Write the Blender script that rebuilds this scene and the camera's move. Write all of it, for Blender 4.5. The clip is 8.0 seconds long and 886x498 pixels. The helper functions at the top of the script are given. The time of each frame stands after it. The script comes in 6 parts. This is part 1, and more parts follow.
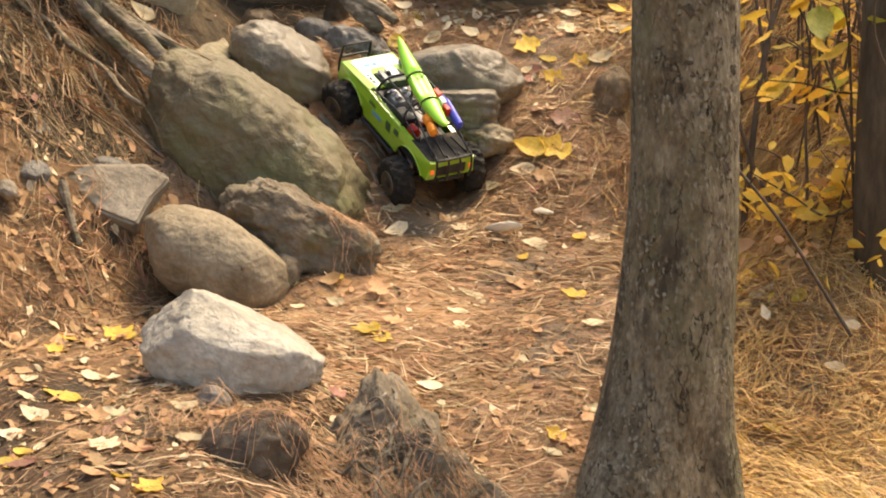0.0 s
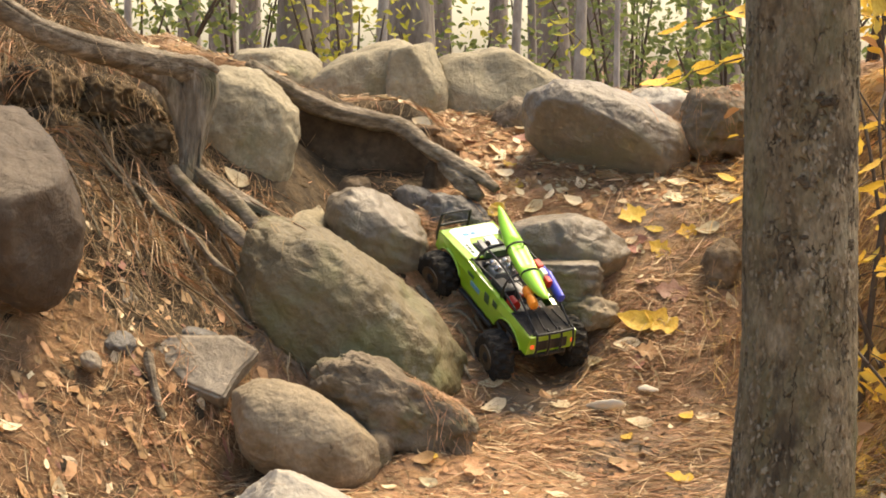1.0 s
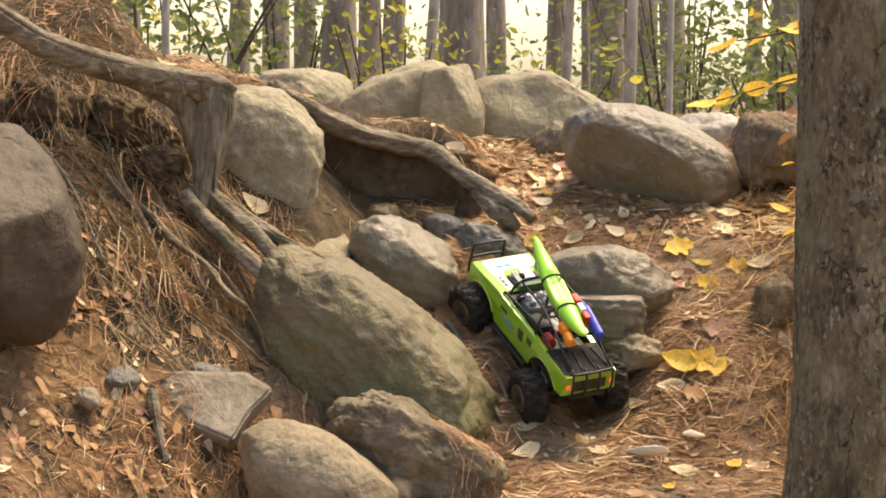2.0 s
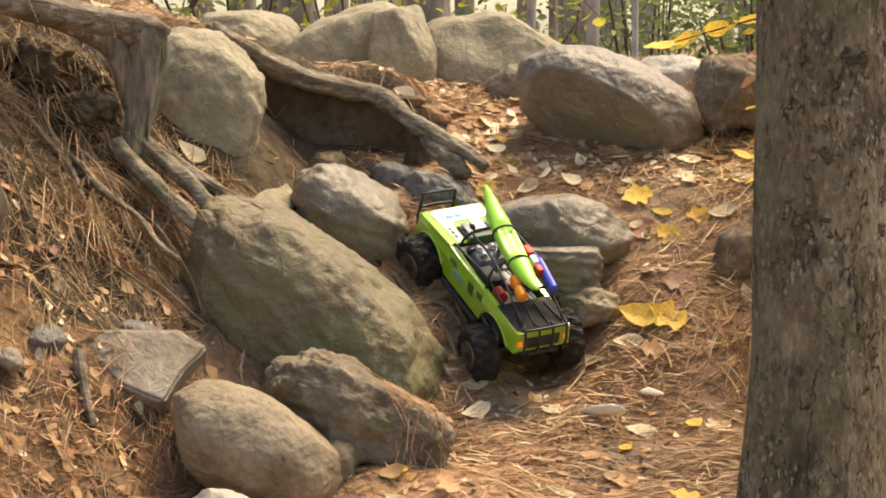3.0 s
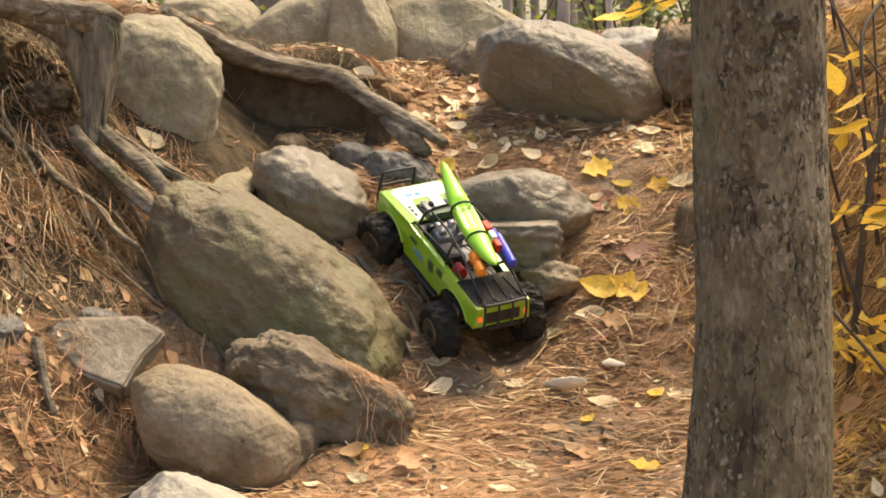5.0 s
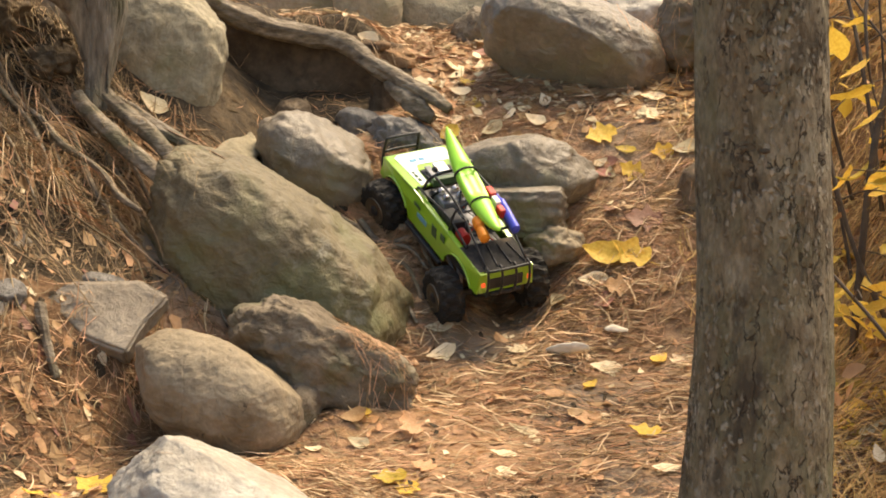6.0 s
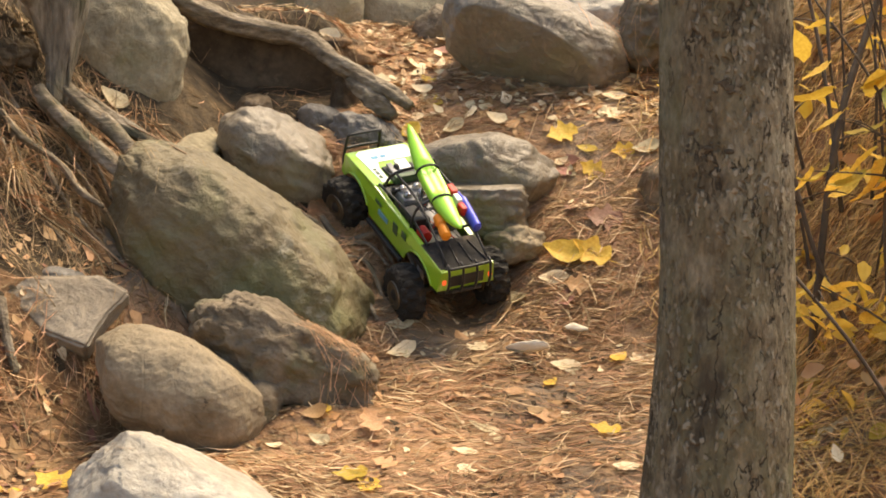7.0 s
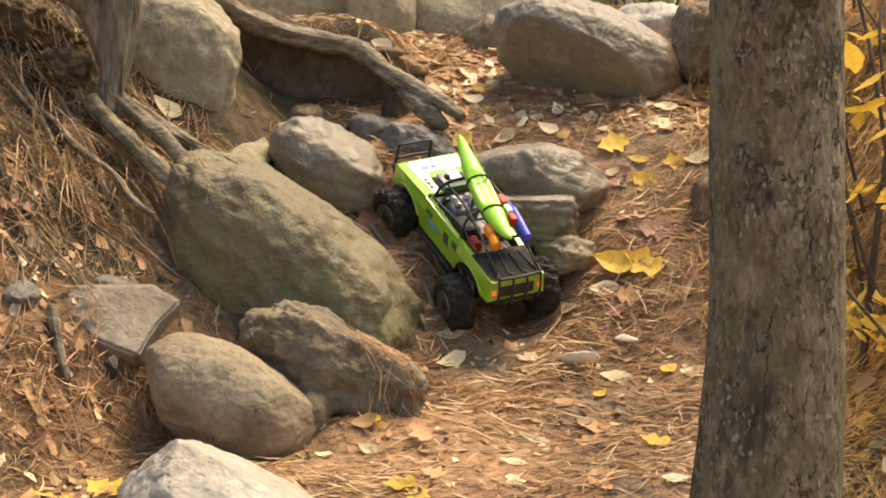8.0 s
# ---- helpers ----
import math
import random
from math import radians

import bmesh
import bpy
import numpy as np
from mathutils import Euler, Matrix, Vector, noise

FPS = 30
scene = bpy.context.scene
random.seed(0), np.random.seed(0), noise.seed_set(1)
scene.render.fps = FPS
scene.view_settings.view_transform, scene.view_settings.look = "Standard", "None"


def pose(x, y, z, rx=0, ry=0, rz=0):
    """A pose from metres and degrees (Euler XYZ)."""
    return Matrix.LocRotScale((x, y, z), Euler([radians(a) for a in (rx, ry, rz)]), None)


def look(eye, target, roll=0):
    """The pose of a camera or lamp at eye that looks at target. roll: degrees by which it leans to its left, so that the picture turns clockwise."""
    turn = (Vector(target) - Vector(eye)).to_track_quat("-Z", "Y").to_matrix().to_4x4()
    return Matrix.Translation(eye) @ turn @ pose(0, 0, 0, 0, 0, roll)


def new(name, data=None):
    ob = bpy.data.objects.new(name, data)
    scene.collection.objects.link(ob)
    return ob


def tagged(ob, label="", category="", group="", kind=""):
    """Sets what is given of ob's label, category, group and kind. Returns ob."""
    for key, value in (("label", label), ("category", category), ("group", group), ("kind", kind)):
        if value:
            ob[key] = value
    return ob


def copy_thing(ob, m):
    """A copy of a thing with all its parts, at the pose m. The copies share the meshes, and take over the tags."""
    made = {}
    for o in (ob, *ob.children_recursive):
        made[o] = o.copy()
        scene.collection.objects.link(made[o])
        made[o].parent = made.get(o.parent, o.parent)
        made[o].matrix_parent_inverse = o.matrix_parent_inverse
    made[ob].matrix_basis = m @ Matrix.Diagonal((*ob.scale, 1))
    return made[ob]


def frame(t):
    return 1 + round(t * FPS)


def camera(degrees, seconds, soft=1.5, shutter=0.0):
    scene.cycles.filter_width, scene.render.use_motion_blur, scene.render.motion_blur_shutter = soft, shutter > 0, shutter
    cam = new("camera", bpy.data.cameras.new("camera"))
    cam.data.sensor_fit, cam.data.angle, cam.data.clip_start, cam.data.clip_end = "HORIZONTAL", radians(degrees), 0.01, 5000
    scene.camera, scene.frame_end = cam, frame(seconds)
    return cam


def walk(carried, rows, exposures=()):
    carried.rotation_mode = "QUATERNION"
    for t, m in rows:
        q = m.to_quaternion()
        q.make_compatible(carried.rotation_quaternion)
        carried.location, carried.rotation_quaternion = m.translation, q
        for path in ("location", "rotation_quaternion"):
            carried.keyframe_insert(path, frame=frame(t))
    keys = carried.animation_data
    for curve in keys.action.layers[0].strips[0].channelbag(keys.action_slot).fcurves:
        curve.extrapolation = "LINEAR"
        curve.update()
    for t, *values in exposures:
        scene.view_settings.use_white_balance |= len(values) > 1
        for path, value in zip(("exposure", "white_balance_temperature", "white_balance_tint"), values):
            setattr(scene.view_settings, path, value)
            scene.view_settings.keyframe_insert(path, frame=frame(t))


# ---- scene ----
cam = camera(25.003, 8.0, 1.8, 0.12)
PATH = [
    (0.0, pose(-0.1380, -0.5928, 0.6806, 79.852, 0.229, -4.455)),
    (0.5, pose(-0.1663, -0.5901, 0.6905, 82.842, 0.409, -2.487)),
    (1.0, pose(-0.1171, -0.4330, 0.6795, 84.528, 0.028, -1.395)),
    (1.2, pose(-0.1125, -0.3799, 0.6720, 84.396, -0.178, -1.165)),
    (2.3, pose(-0.0341, -0.0602, 0.6382, 85.889, -0.259, 0.577)),
    (2.5, pose(-0.0215, 0.0005, 0.6365, 84.756, -0.238, 0.085)),
    (3.0, pose(-0.0107, 0.0050, 0.6355, 84.103, -0.106, -0.422)),
    (3.5, pose(0.0000, -0.0000, 0.6360, 84.700, 0.000, 0.000)),
    (4.0, pose(0.0128, -0.0078, 0.6274, 83.199, 0.548, -0.065)),
    (4.2, pose(0.0209, -0.0007, 0.6310, 83.447, 0.631, -0.821)),
    (5.3, pose(0.0766, -0.0068, 0.6292, 83.551, 2.139, -0.135)),
    (5.5, pose(0.0799, -0.0052, 0.6282, 83.511, 2.169, 0.252)),
    (6.0, pose(0.0757, -0.0052, 0.6265, 82.618, 1.580, -0.244)),
    (6.5, pose(0.0692, -0.0040, 0.6259, 82.186, 1.229, -1.468)),
    (7.0, pose(0.0606, -0.0077, 0.6276, 82.509, 0.937, -1.539)),
    (7.5, pose(0.0624, -0.0059, 0.6309, 82.877, 0.864, -0.716)),
    (8.0, pose(0.0663, -0.0104, 0.6299, 82.793, 0.881, 0.016)),
]
walk(cam, PATH, [(0.0, 1.16, 7700, 11), (1.2, 1.11, 7650, 11), (2.3, 1.09, 7600, 11), (8.0, 1.06, 7700, 11)])

# ---- sky and sun: soft light under an open autumn canopy ----
world = bpy.data.worlds.new("sky")
scene.world = world
world.use_nodes = True
wn = world.node_tree.nodes
sky = wn.new("ShaderNodeTexSky")
sky.sky_type, sky.sun_disc = "NISHITA", False
sky.sun_elevation, sky.sun_rotation = radians(60), radians(56)
sky.air_density, sky.dust_density, sky.ozone_density = 1.0, 2.0, 0.6
wn["Background"].inputs["Strength"].default_value = 0.15
world.node_tree.links.new(sky.outputs[0], wn["Background"].inputs["Color"])
lamp = bpy.data.lights.new("sun", "SUN")
lamp.energy, lamp.angle, lamp.color = 3.4, radians(30), (1.0, 0.88, 0.69)
sun = new("sun", lamp)
sun.matrix_world = look((3.0, 2.6, 8.0), (0, 0, 0))

# ---- materials ----
def material(name, ramp, scale=8.0, detail=8.0, rough=0.85, bump=0.4, bump_scale=60.0, fine=None, metal=0.0, spread=0.0,
             stretch=(1, 1, 1), stain=(), coords="Object", spec=0.3, distort=0.0, big=0.0, veins=0.0):
    """A surface of two scales: a coarse tone from a noise through a ramp, a fine grain, and stains of their own outline."""
    m = bpy.data.materials.new(name)
    m.use_nodes = True
    nt = m.node_tree
    b = nt.nodes["Principled BSDF"]
    b.inputs["Roughness"].default_value = rough
    b.inputs["Metallic"].default_value = metal
    b.inputs["Specular IOR Level"].default_value = spec
    tc = nt.nodes.new("ShaderNodeTexCoord")
    mp = nt.nodes.new("ShaderNodeMapping")
    mp.inputs["Scale"].default_value = stretch
    nt.links.new(tc.outputs[coords], mp.inputs["Vector"])

    def grain(sc, det, dis=0.0):
        n = nt.nodes.new("ShaderNodeTexNoise")
        n.inputs["Scale"].default_value, n.inputs["Detail"].default_value = sc, det
        n.inputs["Roughness"].default_value, n.inputs["Distortion"].default_value = 0.62, dis
        nt.links.new(mp.outputs[0], n.inputs["Vector"])
        return n
    coarse = grain(scale, detail, distort)
    cr = nt.nodes.new("ShaderNodeValToRGB")
    els = cr.color_ramp.elements
    while len(els) < len(ramp):
        els.new(0.5)
    for e, (p, c) in zip(els, ramp):
        e.position, e.color = p, (*c, 1)
    nt.links.new(coarse.outputs["Fac"], cr.inputs["Fac"])
    colour = cr.outputs["Color"]

    def blend(kind, a, c, fac):
        mx = nt.nodes.new("ShaderNodeMix")
        mx.data_type, mx.blend_type = "RGBA", kind
        for i, v in ((0, fac), (6, a), (7, c)):
            if hasattr(v, "links"):
                nt.links.new(v, mx.inputs[i])
            else:
                mx.inputs[i].default_value = v if i == 0 else (*v, 1)
        return mx.outputs[2]
    if fine:
        f = grain(fine, 4)
        fr = nt.nodes.new("ShaderNodeValToRGB")
        fr.color_ramp.elements[0].position, fr.color_ramp.elements[0].color = 0.3, (0.55, 0.55, 0.55, 1)
        fr.color_ramp.elements[1].position, fr.color_ramp.elements[1].color = 0.7, (1.35, 1.35, 1.35, 1)
        nt.links.new(f.outputs["Fac"], fr.inputs["Fac"])
        colour = blend("MULTIPLY", colour, fr.outputs["Color"], 0.45 if veins else 0.8)
    for tone, sc, edge in stain:
        s = grain(sc, 6, 0.4)
        sr = nt.nodes.new("ShaderNodeValToRGB")
        sr.color_ramp.elements[0].position, sr.color_ramp.elements[1].position = edge
        nt.links.new(s.outputs["Fac"], sr.inputs["Fac"])
        colour = blend("MIX", colour, tone, sr.outputs["Color"])
    if spread:
        isl = nt.nodes.new("ShaderNodeNewGeometry")
        oi = nt.nodes.new("ShaderNodeObjectInfo")
        add = nt.nodes.new("ShaderNodeMath")
        add.operation = "ADD"
        nt.links.new(isl.outputs["Random Per Island"], add.inputs[0])
        nt.links.new(oi.outputs["Random"], add.inputs[1])
        fr = nt.nodes.new("ShaderNodeMath")
        fr.operation = "FRACT"
        nt.links.new(add.outputs[0], fr.inputs[0])
        hs = nt.nodes.new("ShaderNodeHueSaturation")
        mr = nt.nodes.new("ShaderNodeMapRange")
        mr.inputs["To Min"].default_value, mr.inputs["To Max"].default_value = 1 - spread, 1 + spread
        nt.links.new(fr.outputs[0], mr.inputs["Value"])
        nt.links.new(mr.outputs[0], hs.inputs["Value"])
        mh = nt.nodes.new("ShaderNodeMapRange")
        mh.inputs["To Min"].default_value, mh.inputs["To Max"].default_value = 0.5 + 0.03 * spread, 0.5 - 0.03 * spread
        nt.links.new(fr.outputs[0], mh.inputs["Value"])
        nt.links.new(mh.outputs[0], hs.inputs["Hue"])
        nt.links.new(colour, hs.inputs["Color"])
        colour = hs.outputs["Color"]
    line = None
    if veins:
        # hairline cracks that wander over the stone and open up here and there
        wander, gate = grain(veins, 3, 1.1), grain(veins * 0.8, 2, 0.3)
        off = nt.nodes.new("ShaderNodeMath")
        off.operation = "SUBTRACT"
        off.inputs[1].default_value = 0.5
        nt.links.new(wander.outputs["Fac"], off.inputs[0])
        away = nt.nodes.new("ShaderNodeMath")
        away.operation = "ABSOLUTE"
        nt.links.new(off.outputs[0], away.inputs[0])
        near = nt.nodes.new("ShaderNodeMapRange")
        near.inputs["From Max"].default_value = 0.007
        near.inputs["To Min"].default_value, near.inputs["To Max"].default_value = 1.0, 0.0
        nt.links.new(away.outputs[0], near.inputs["Value"])
        gated = nt.nodes.new("ShaderNodeMapRange")
        gated.inputs["From Min"].default_value, gated.inputs["From Max"].default_value = 0.50, 0.68
        nt.links.new(gate.outputs["Fac"], gated.inputs["Value"])
        crack = nt.nodes.new("ShaderNodeMath")
        crack.operation = "MULTIPLY"
        nt.links.new(near.outputs[0], crack.inputs[0])
        nt.links.new(gated.outputs[0], crack.inputs[1])
        line = crack.outputs[0]
        soft = nt.nodes.new("ShaderNodeMath")
        soft.operation = "MULTIPLY"
        soft.inputs[1].default_value = 0.22
        nt.links.new(line, soft.inputs[0])
        colour = blend("MIX", colour, (0.055, 0.045, 0.03), soft.outputs[0])
    nt.links.new(colour, b.inputs["Base Color"])
    if bump:
        bn = grain(bump_scale, 6)
        bp = nt.nodes.new("ShaderNodeBump")
        bp.inputs["Strength"].default_value, bp.inputs["Distance"].default_value = bump, 0.009
        nt.links.new(bn.outputs["Fac"], bp.inputs["Height"])
        if big:
            wide = grain(big, 9, 0.8)
            under = nt.nodes.new("ShaderNodeBump")
            under.inputs["Strength"].default_value, under.inputs["Distance"].default_value = (0.5, 0.022) if veins else (0.75, 0.026)
            nt.links.new(wide.outputs["Fac"], under.inputs["Height"])
            nt.links.new(under.outputs[0], bp.inputs["Normal"])
            if line:
                cut = nt.nodes.new("ShaderNodeBump")
                cut.invert = True
                cut.inputs["Strength"].default_value, cut.inputs["Distance"].default_value = 0.4, 0.004
                nt.links.new(line, cut.inputs["Height"])
                nt.links.new(cut.outputs[0], under.inputs["Normal"])
        nt.links.new(bp.outputs[0], b.inputs["Normal"])
    return m


def leafy(name, ramp, thin=0.35, rough=0.55, scale=14.0):
    """Leaf tissue: tones by leaf, some light passing through."""
    m = material(name, ramp, scale=scale, rough=rough, bump=0.15, bump_scale=90, spread=0.28)
    nt = m.node_tree
    b = nt.nodes["Principled BSDF"]
    tr = nt.nodes.new("ShaderNodeBsdfTranslucent")
    mx = nt.nodes.new("ShaderNodeMixShader")
    mx.inputs[0].default_value = thin
    nt.links.new(b.inputs["Base Color"].links[0].from_socket, tr.inputs["Color"])
    nt.links.new(b.outputs[0], mx.inputs[1])
    nt.links.new(tr.outputs[0], mx.inputs[2])
    nt.links.new(mx.outputs[0], nt.nodes["Material Output"].inputs["Surface"])
    return m


EARTH = material("earth", [(0.28, (0.175, 0.096, 0.051)), (0.5, (0.349, 0.199, 0.109)), (0.72, (0.535, 0.320, 0.181))], scale=3.2, fine=55,
                 rough=0.95, bump=0.9, bump_scale=70, stain=[((0.225, 0.168, 0.118), 1.9, (0.46, 0.58)), ((0.36, 0.205, 0.085), 5.0, (0.54, 0.68))])
DUFF = material("brown_duff", [(0.28, (0.090, 0.049, 0.024)), (0.5, (0.201, 0.112, 0.056)), (0.72, (0.329, 0.194, 0.099))], scale=6, fine=60, rough=0.95, bump=1.0, bump_scale=45, stain=[((0.08, 0.055, 0.034), 9.0, (0.55, 0.66))])
# Brown duff darkened to carry the shade over the near left ground.
SHADE_DUFF = material("shaded_duff", [(0.28, (0.055, 0.031, 0.016)), (0.5, (0.120, 0.068, 0.034)), (0.72, (0.215, 0.126, 0.064))], scale=5, fine=60, rough=0.9, bump=1.0, bump_scale=45, stain=[((0.06, 0.042, 0.027), 7.0, (0.52, 0.66))])
# Dark soil; shade of the undercut bank and root hollow is in the colour.
HUMUS_SHADE = material("humus_and_shade", [(0.3, (0.026, 0.019, 0.011)), (0.5, (0.066, 0.046, 0.026)), (0.72, (0.15, 0.10, 0.052))], scale=9, fine=60, rough=0.95, bump=1.0, bump_scale=55)
CLAY = material("dark_earth_wall", [(0.3, (0.045, 0.032, 0.020)), (0.5, (0.078, 0.055, 0.034)), (0.72, (0.125, 0.092, 0.06))], scale=5, fine=50, rough=0.95, bump=0.6, bump_scale=30,
                stain=[((0.17, 0.13, 0.085), 7.0, (0.60, 0.70))])
ROCK_GREEN = material("mossy_stone", [(0.3, (0.117, 0.091, 0.049)), (0.48, (0.156, 0.123, 0.067)), (0.72, (0.205, 0.165, 0.098))], scale=5, fine=80,
                      big=24, rough=0.62, bump=0.9, bump_scale=42, distort=1.4, veins=4.6, spec=0.45,
                      stain=[((0.140, 0.136, 0.058), 4.5, (0.47, 0.66)), ((0.36, 0.34, 0.27), 9.0, (0.62, 0.74)), ((0.08, 0.068, 0.04), 13.0, (0.66, 0.74))])
ROCK_GREY = material("grey_stone", [(0.3, (0.128, 0.102, 0.069)), (0.5, (0.178, 0.145, 0.102)), (0.72, (0.236, 0.195, 0.142))], scale=6, fine=80,
                     big=17, rough=0.5, bump=0.45, bump_scale=50, distort=0.8, veins=5.5, spec=0.6,
                     stain=[((0.185, 0.168, 0.098), 3.6, (0.53, 0.68)), ((0.12, 0.10, 0.075), 11.0, (0.65, 0.74))])
ROCK_WARM = material("warm_stone", [(0.3, (0.201, 0.166, 0.104)), (0.5, (0.286, 0.243, 0.160)), (0.72, (0.368, 0.317, 0.217))], scale=6, fine=80,
                     big=17, rough=0.75, bump=0.55, bump_scale=45, distort=0.8, veins=5.0,
                     stain=[((0.20, 0.18, 0.10), 4.0, (0.55, 0.68)), ((0.15, 0.125, 0.085), 12.0, (0.63, 0.73))])
ROCK_TAN = material("tan_stone", [(0.3, (0.190, 0.146, 0.090)), (0.5, (0.255, 0.200, 0.130)), (0.72, (0.33, 0.268, 0.184))], scale=4, fine=90, veins=2.5,
                    rough=0.75, bump=0.4, bump_scale=60, big=12, stain=[((0.14, 0.105, 0.062), 3.0, (0.54, 0.66)), ((0.07, 0.055, 0.038), 26.0, (0.66, 0.71))])
ROCK_PALE = material("pale_stone", [(0.3, (0.30, 0.258, 0.195)), (0.5, (0.40, 0.355, 0.285)), (0.72, (0.52, 0.475, 0.40))], scale=5, fine=75, veins=4.0,
                     big=15, rough=0.7, bump=0.45, bump_scale=55, stain=[((0.33, 0.275, 0.205), 5.0, (0.56, 0.7))])
ROCK_DARK = material("dark_stone", [(0.3, (0.0616, 0.0538, 0.046)), (0.5, (0.131, 0.119, 0.104)), (0.72, (0.25, 0.23, 0.205))], scale=9, fine=60,
                     big=19, rough=0.6, bump=0.8, bump_scale=45, distort=1.5, veins=6.0, spec=0.45)
ROCK_BROWN = material("brown_stone", [(0.3, (0.09, 0.058, 0.032)), (0.5, (0.18, 0.127, 0.077)), (0.72, (0.28, 0.212, 0.14))], scale=6, fine=70,
                      big=19, rough=0.8, bump=0.6, bump_scale=50)
ROCK_UMBER = material("umber_stone", [(0.3, (0.046, 0.030, 0.017)), (0.5, (0.074, 0.050, 0.030)), (0.72, (0.112, 0.082, 0.053))], scale=5, fine=70,
                      big=17, rough=0.65, bump=0.5, bump_scale=50, veins=4.5, spec=0.4)
ROCK_DIM = material("dim_stone", [(0.3, (0.109, 0.082, 0.053)), (0.5, (0.179, 0.139, 0.094)), (0.72, (0.270, 0.218, 0.155))], scale=9, fine=90,
                    big=19, rough=0.8, bump=1.0, bump_scale=48, distort=0.8, veins=6.5, stain=[((0.135, 0.128, 0.068), 6.0, (0.53, 0.68)), ((0.05, 0.04, 0.03), 18.0, (0.63, 0.72))])
ROCK_SLATE = material("slate", [(0.3, (0.180, 0.142, 0.100)), (0.5, (0.248, 0.203, 0.149)), (0.72, (0.32, 0.268, 0.204))], scale=5, fine=60, veins=5.0,
                      rough=0.7, bump=0.5, bump_scale=40, big=16, stretch=(1, 1, 2.5))
BARK = material("grey_brown_bark", [(0.34, (0.108, 0.080, 0.045)), (0.5, (0.178, 0.140, 0.085)), (0.66, (0.262, 0.218, 0.145))], scale=24, detail=10, fine=150,
                rough=0.85, bump=0.8, bump_scale=90, stretch=(1, 1, 0.5), distort=0.5,
                stain=[((0.112, 0.106, 0.052), 5.0, (0.52, 0.70)), ((0.060, 0.046, 0.028), 12.0, (0.54, 0.66))])


def bark_skin(m):
    """Pale loose chips, dark pits where chips fell off, and long upright cracks, all thickest in rough patches; their
    light and shade is painted in.
    """
    nt = m.node_tree
    b = nt.nodes["Principled BSDF"]
    tc = nt.nodes.new("ShaderNodeTexCoord")
    wob, warp = nt.nodes.new("ShaderNodeTexNoise"), nt.nodes.new("ShaderNodeVectorMath")
    wob.inputs["Scale"].default_value, wob.inputs["Detail"].default_value = 70, 4
    warp.operation = "MULTIPLY_ADD"
    warp.inputs[1].default_value = (0.016, 0.016, 0.016)
    nt.links.new(tc.outputs["Object"], wob.inputs["Vector"])
    nt.links.new(wob.outputs["Color"], warp.inputs[0])
    nt.links.new(tc.outputs["Object"], warp.inputs[2])

    def ranged(sock, *v):
        n = nt.nodes.new("ShaderNodeMapRange")
        for k, x in zip(("From Min", "From Max", "To Min", "To Max"), v):
            n.inputs[k].default_value = x
        nt.links.new(sock, n.inputs["Value"])
        return n.outputs[0]

    def maths(kind, p, q):
        n = nt.nodes.new("ShaderNodeMath")
        n.operation = kind
        for i, v in enumerate((p, q)):
            if isinstance(v, float):
                n.inputs[i].default_value = v
            else:
                nt.links.new(v, n.inputs[i])
        return n.outputs[0]

    def mapped(z):
        n = nt.nodes.new("ShaderNodeMapping")
        n.inputs["Scale"].default_value = (1, 1, z)
        nt.links.new(warp.outputs[0], n.inputs["Vector"])
        return n.outputs[0]

    def noise_at(scale, detail, z):
        n = nt.nodes.new("ShaderNodeTexNoise")
        n.inputs["Scale"].default_value, n.inputs["Detail"].default_value = scale, detail
        nt.links.new(mapped(z), n.inputs["Vector"])
        return n.outputs["Fac"]

    def cells(scale, z, least, channel):
        n, sep = nt.nodes.new("ShaderNodeTexVoronoi"), nt.nodes.new("ShaderNodeSeparateColor")
        n.inputs["Scale"].default_value = scale
        nt.links.new(mapped(z), n.inputs["Vector"])
        nt.links.new(n.outputs["Color"], sep.inputs[0])
        return maths("MULTIPLY", ranged(n.outputs["Distance"], 0.30, 0.55, 1.0, 0.0), ranged(sep.outputs[channel], least, least + 0.08, 0.0, 1.0))
    rough = ranged(noise_at(9, 3, 0.8), 0.42, 0.60, 0.12, 1.0)
    chips = maths("MULTIPLY", cells(140, 0.55, 0.56, 0), rough)
    pits = maths("MULTIPLY", cells(130, 0.6, 0.60, 1), rough)
    line = maths("ABSOLUTE", maths("SUBTRACT", noise_at(34, 3, 0.28), 0.5), 0.0)
    crack = maths("MULTIPLY", ranged(line, 0.004, 0.016, 1.0, 0.0), ranged(noise_at(16, 2, 0.7), 0.47, 0.55, 0.0, 1.0))
    colour = b.inputs["Base Color"].links[0].from_socket
    # Lit chips and shaded pits and cracks go into the colour; bump shows little.
    for mask, tone, much in ((pits, (0.062, 0.047, 0.028), 0.6), (chips, (0.345, 0.295, 0.21), 0.75), (crack, (0.030, 0.023, 0.014), 0.85)):
        mx = nt.nodes.new("ShaderNodeMix")
        mx.data_type = "RGBA"
        nt.links.new(maths("MULTIPLY", mask, much), mx.inputs[0])
        nt.links.new(colour, mx.inputs[6])
        mx.inputs[7].default_value = (*tone, 1)
        colour = mx.outputs[2]
    nt.links.new(colour, b.inputs["Base Color"])
    height = maths("SUBTRACT", maths("SUBTRACT", chips, pits), crack)
    bp = nt.nodes.new("ShaderNodeBump")
    bp.inputs["Strength"].default_value, bp.inputs["Distance"].default_value = 1.0, 0.003
    nt.links.new(height, bp.inputs["Height"])
    nt.links.new(b.inputs["Normal"].links[0].from_socket, bp.inputs["Normal"])
    nt.links.new(bp.outputs[0], b.inputs["Normal"])


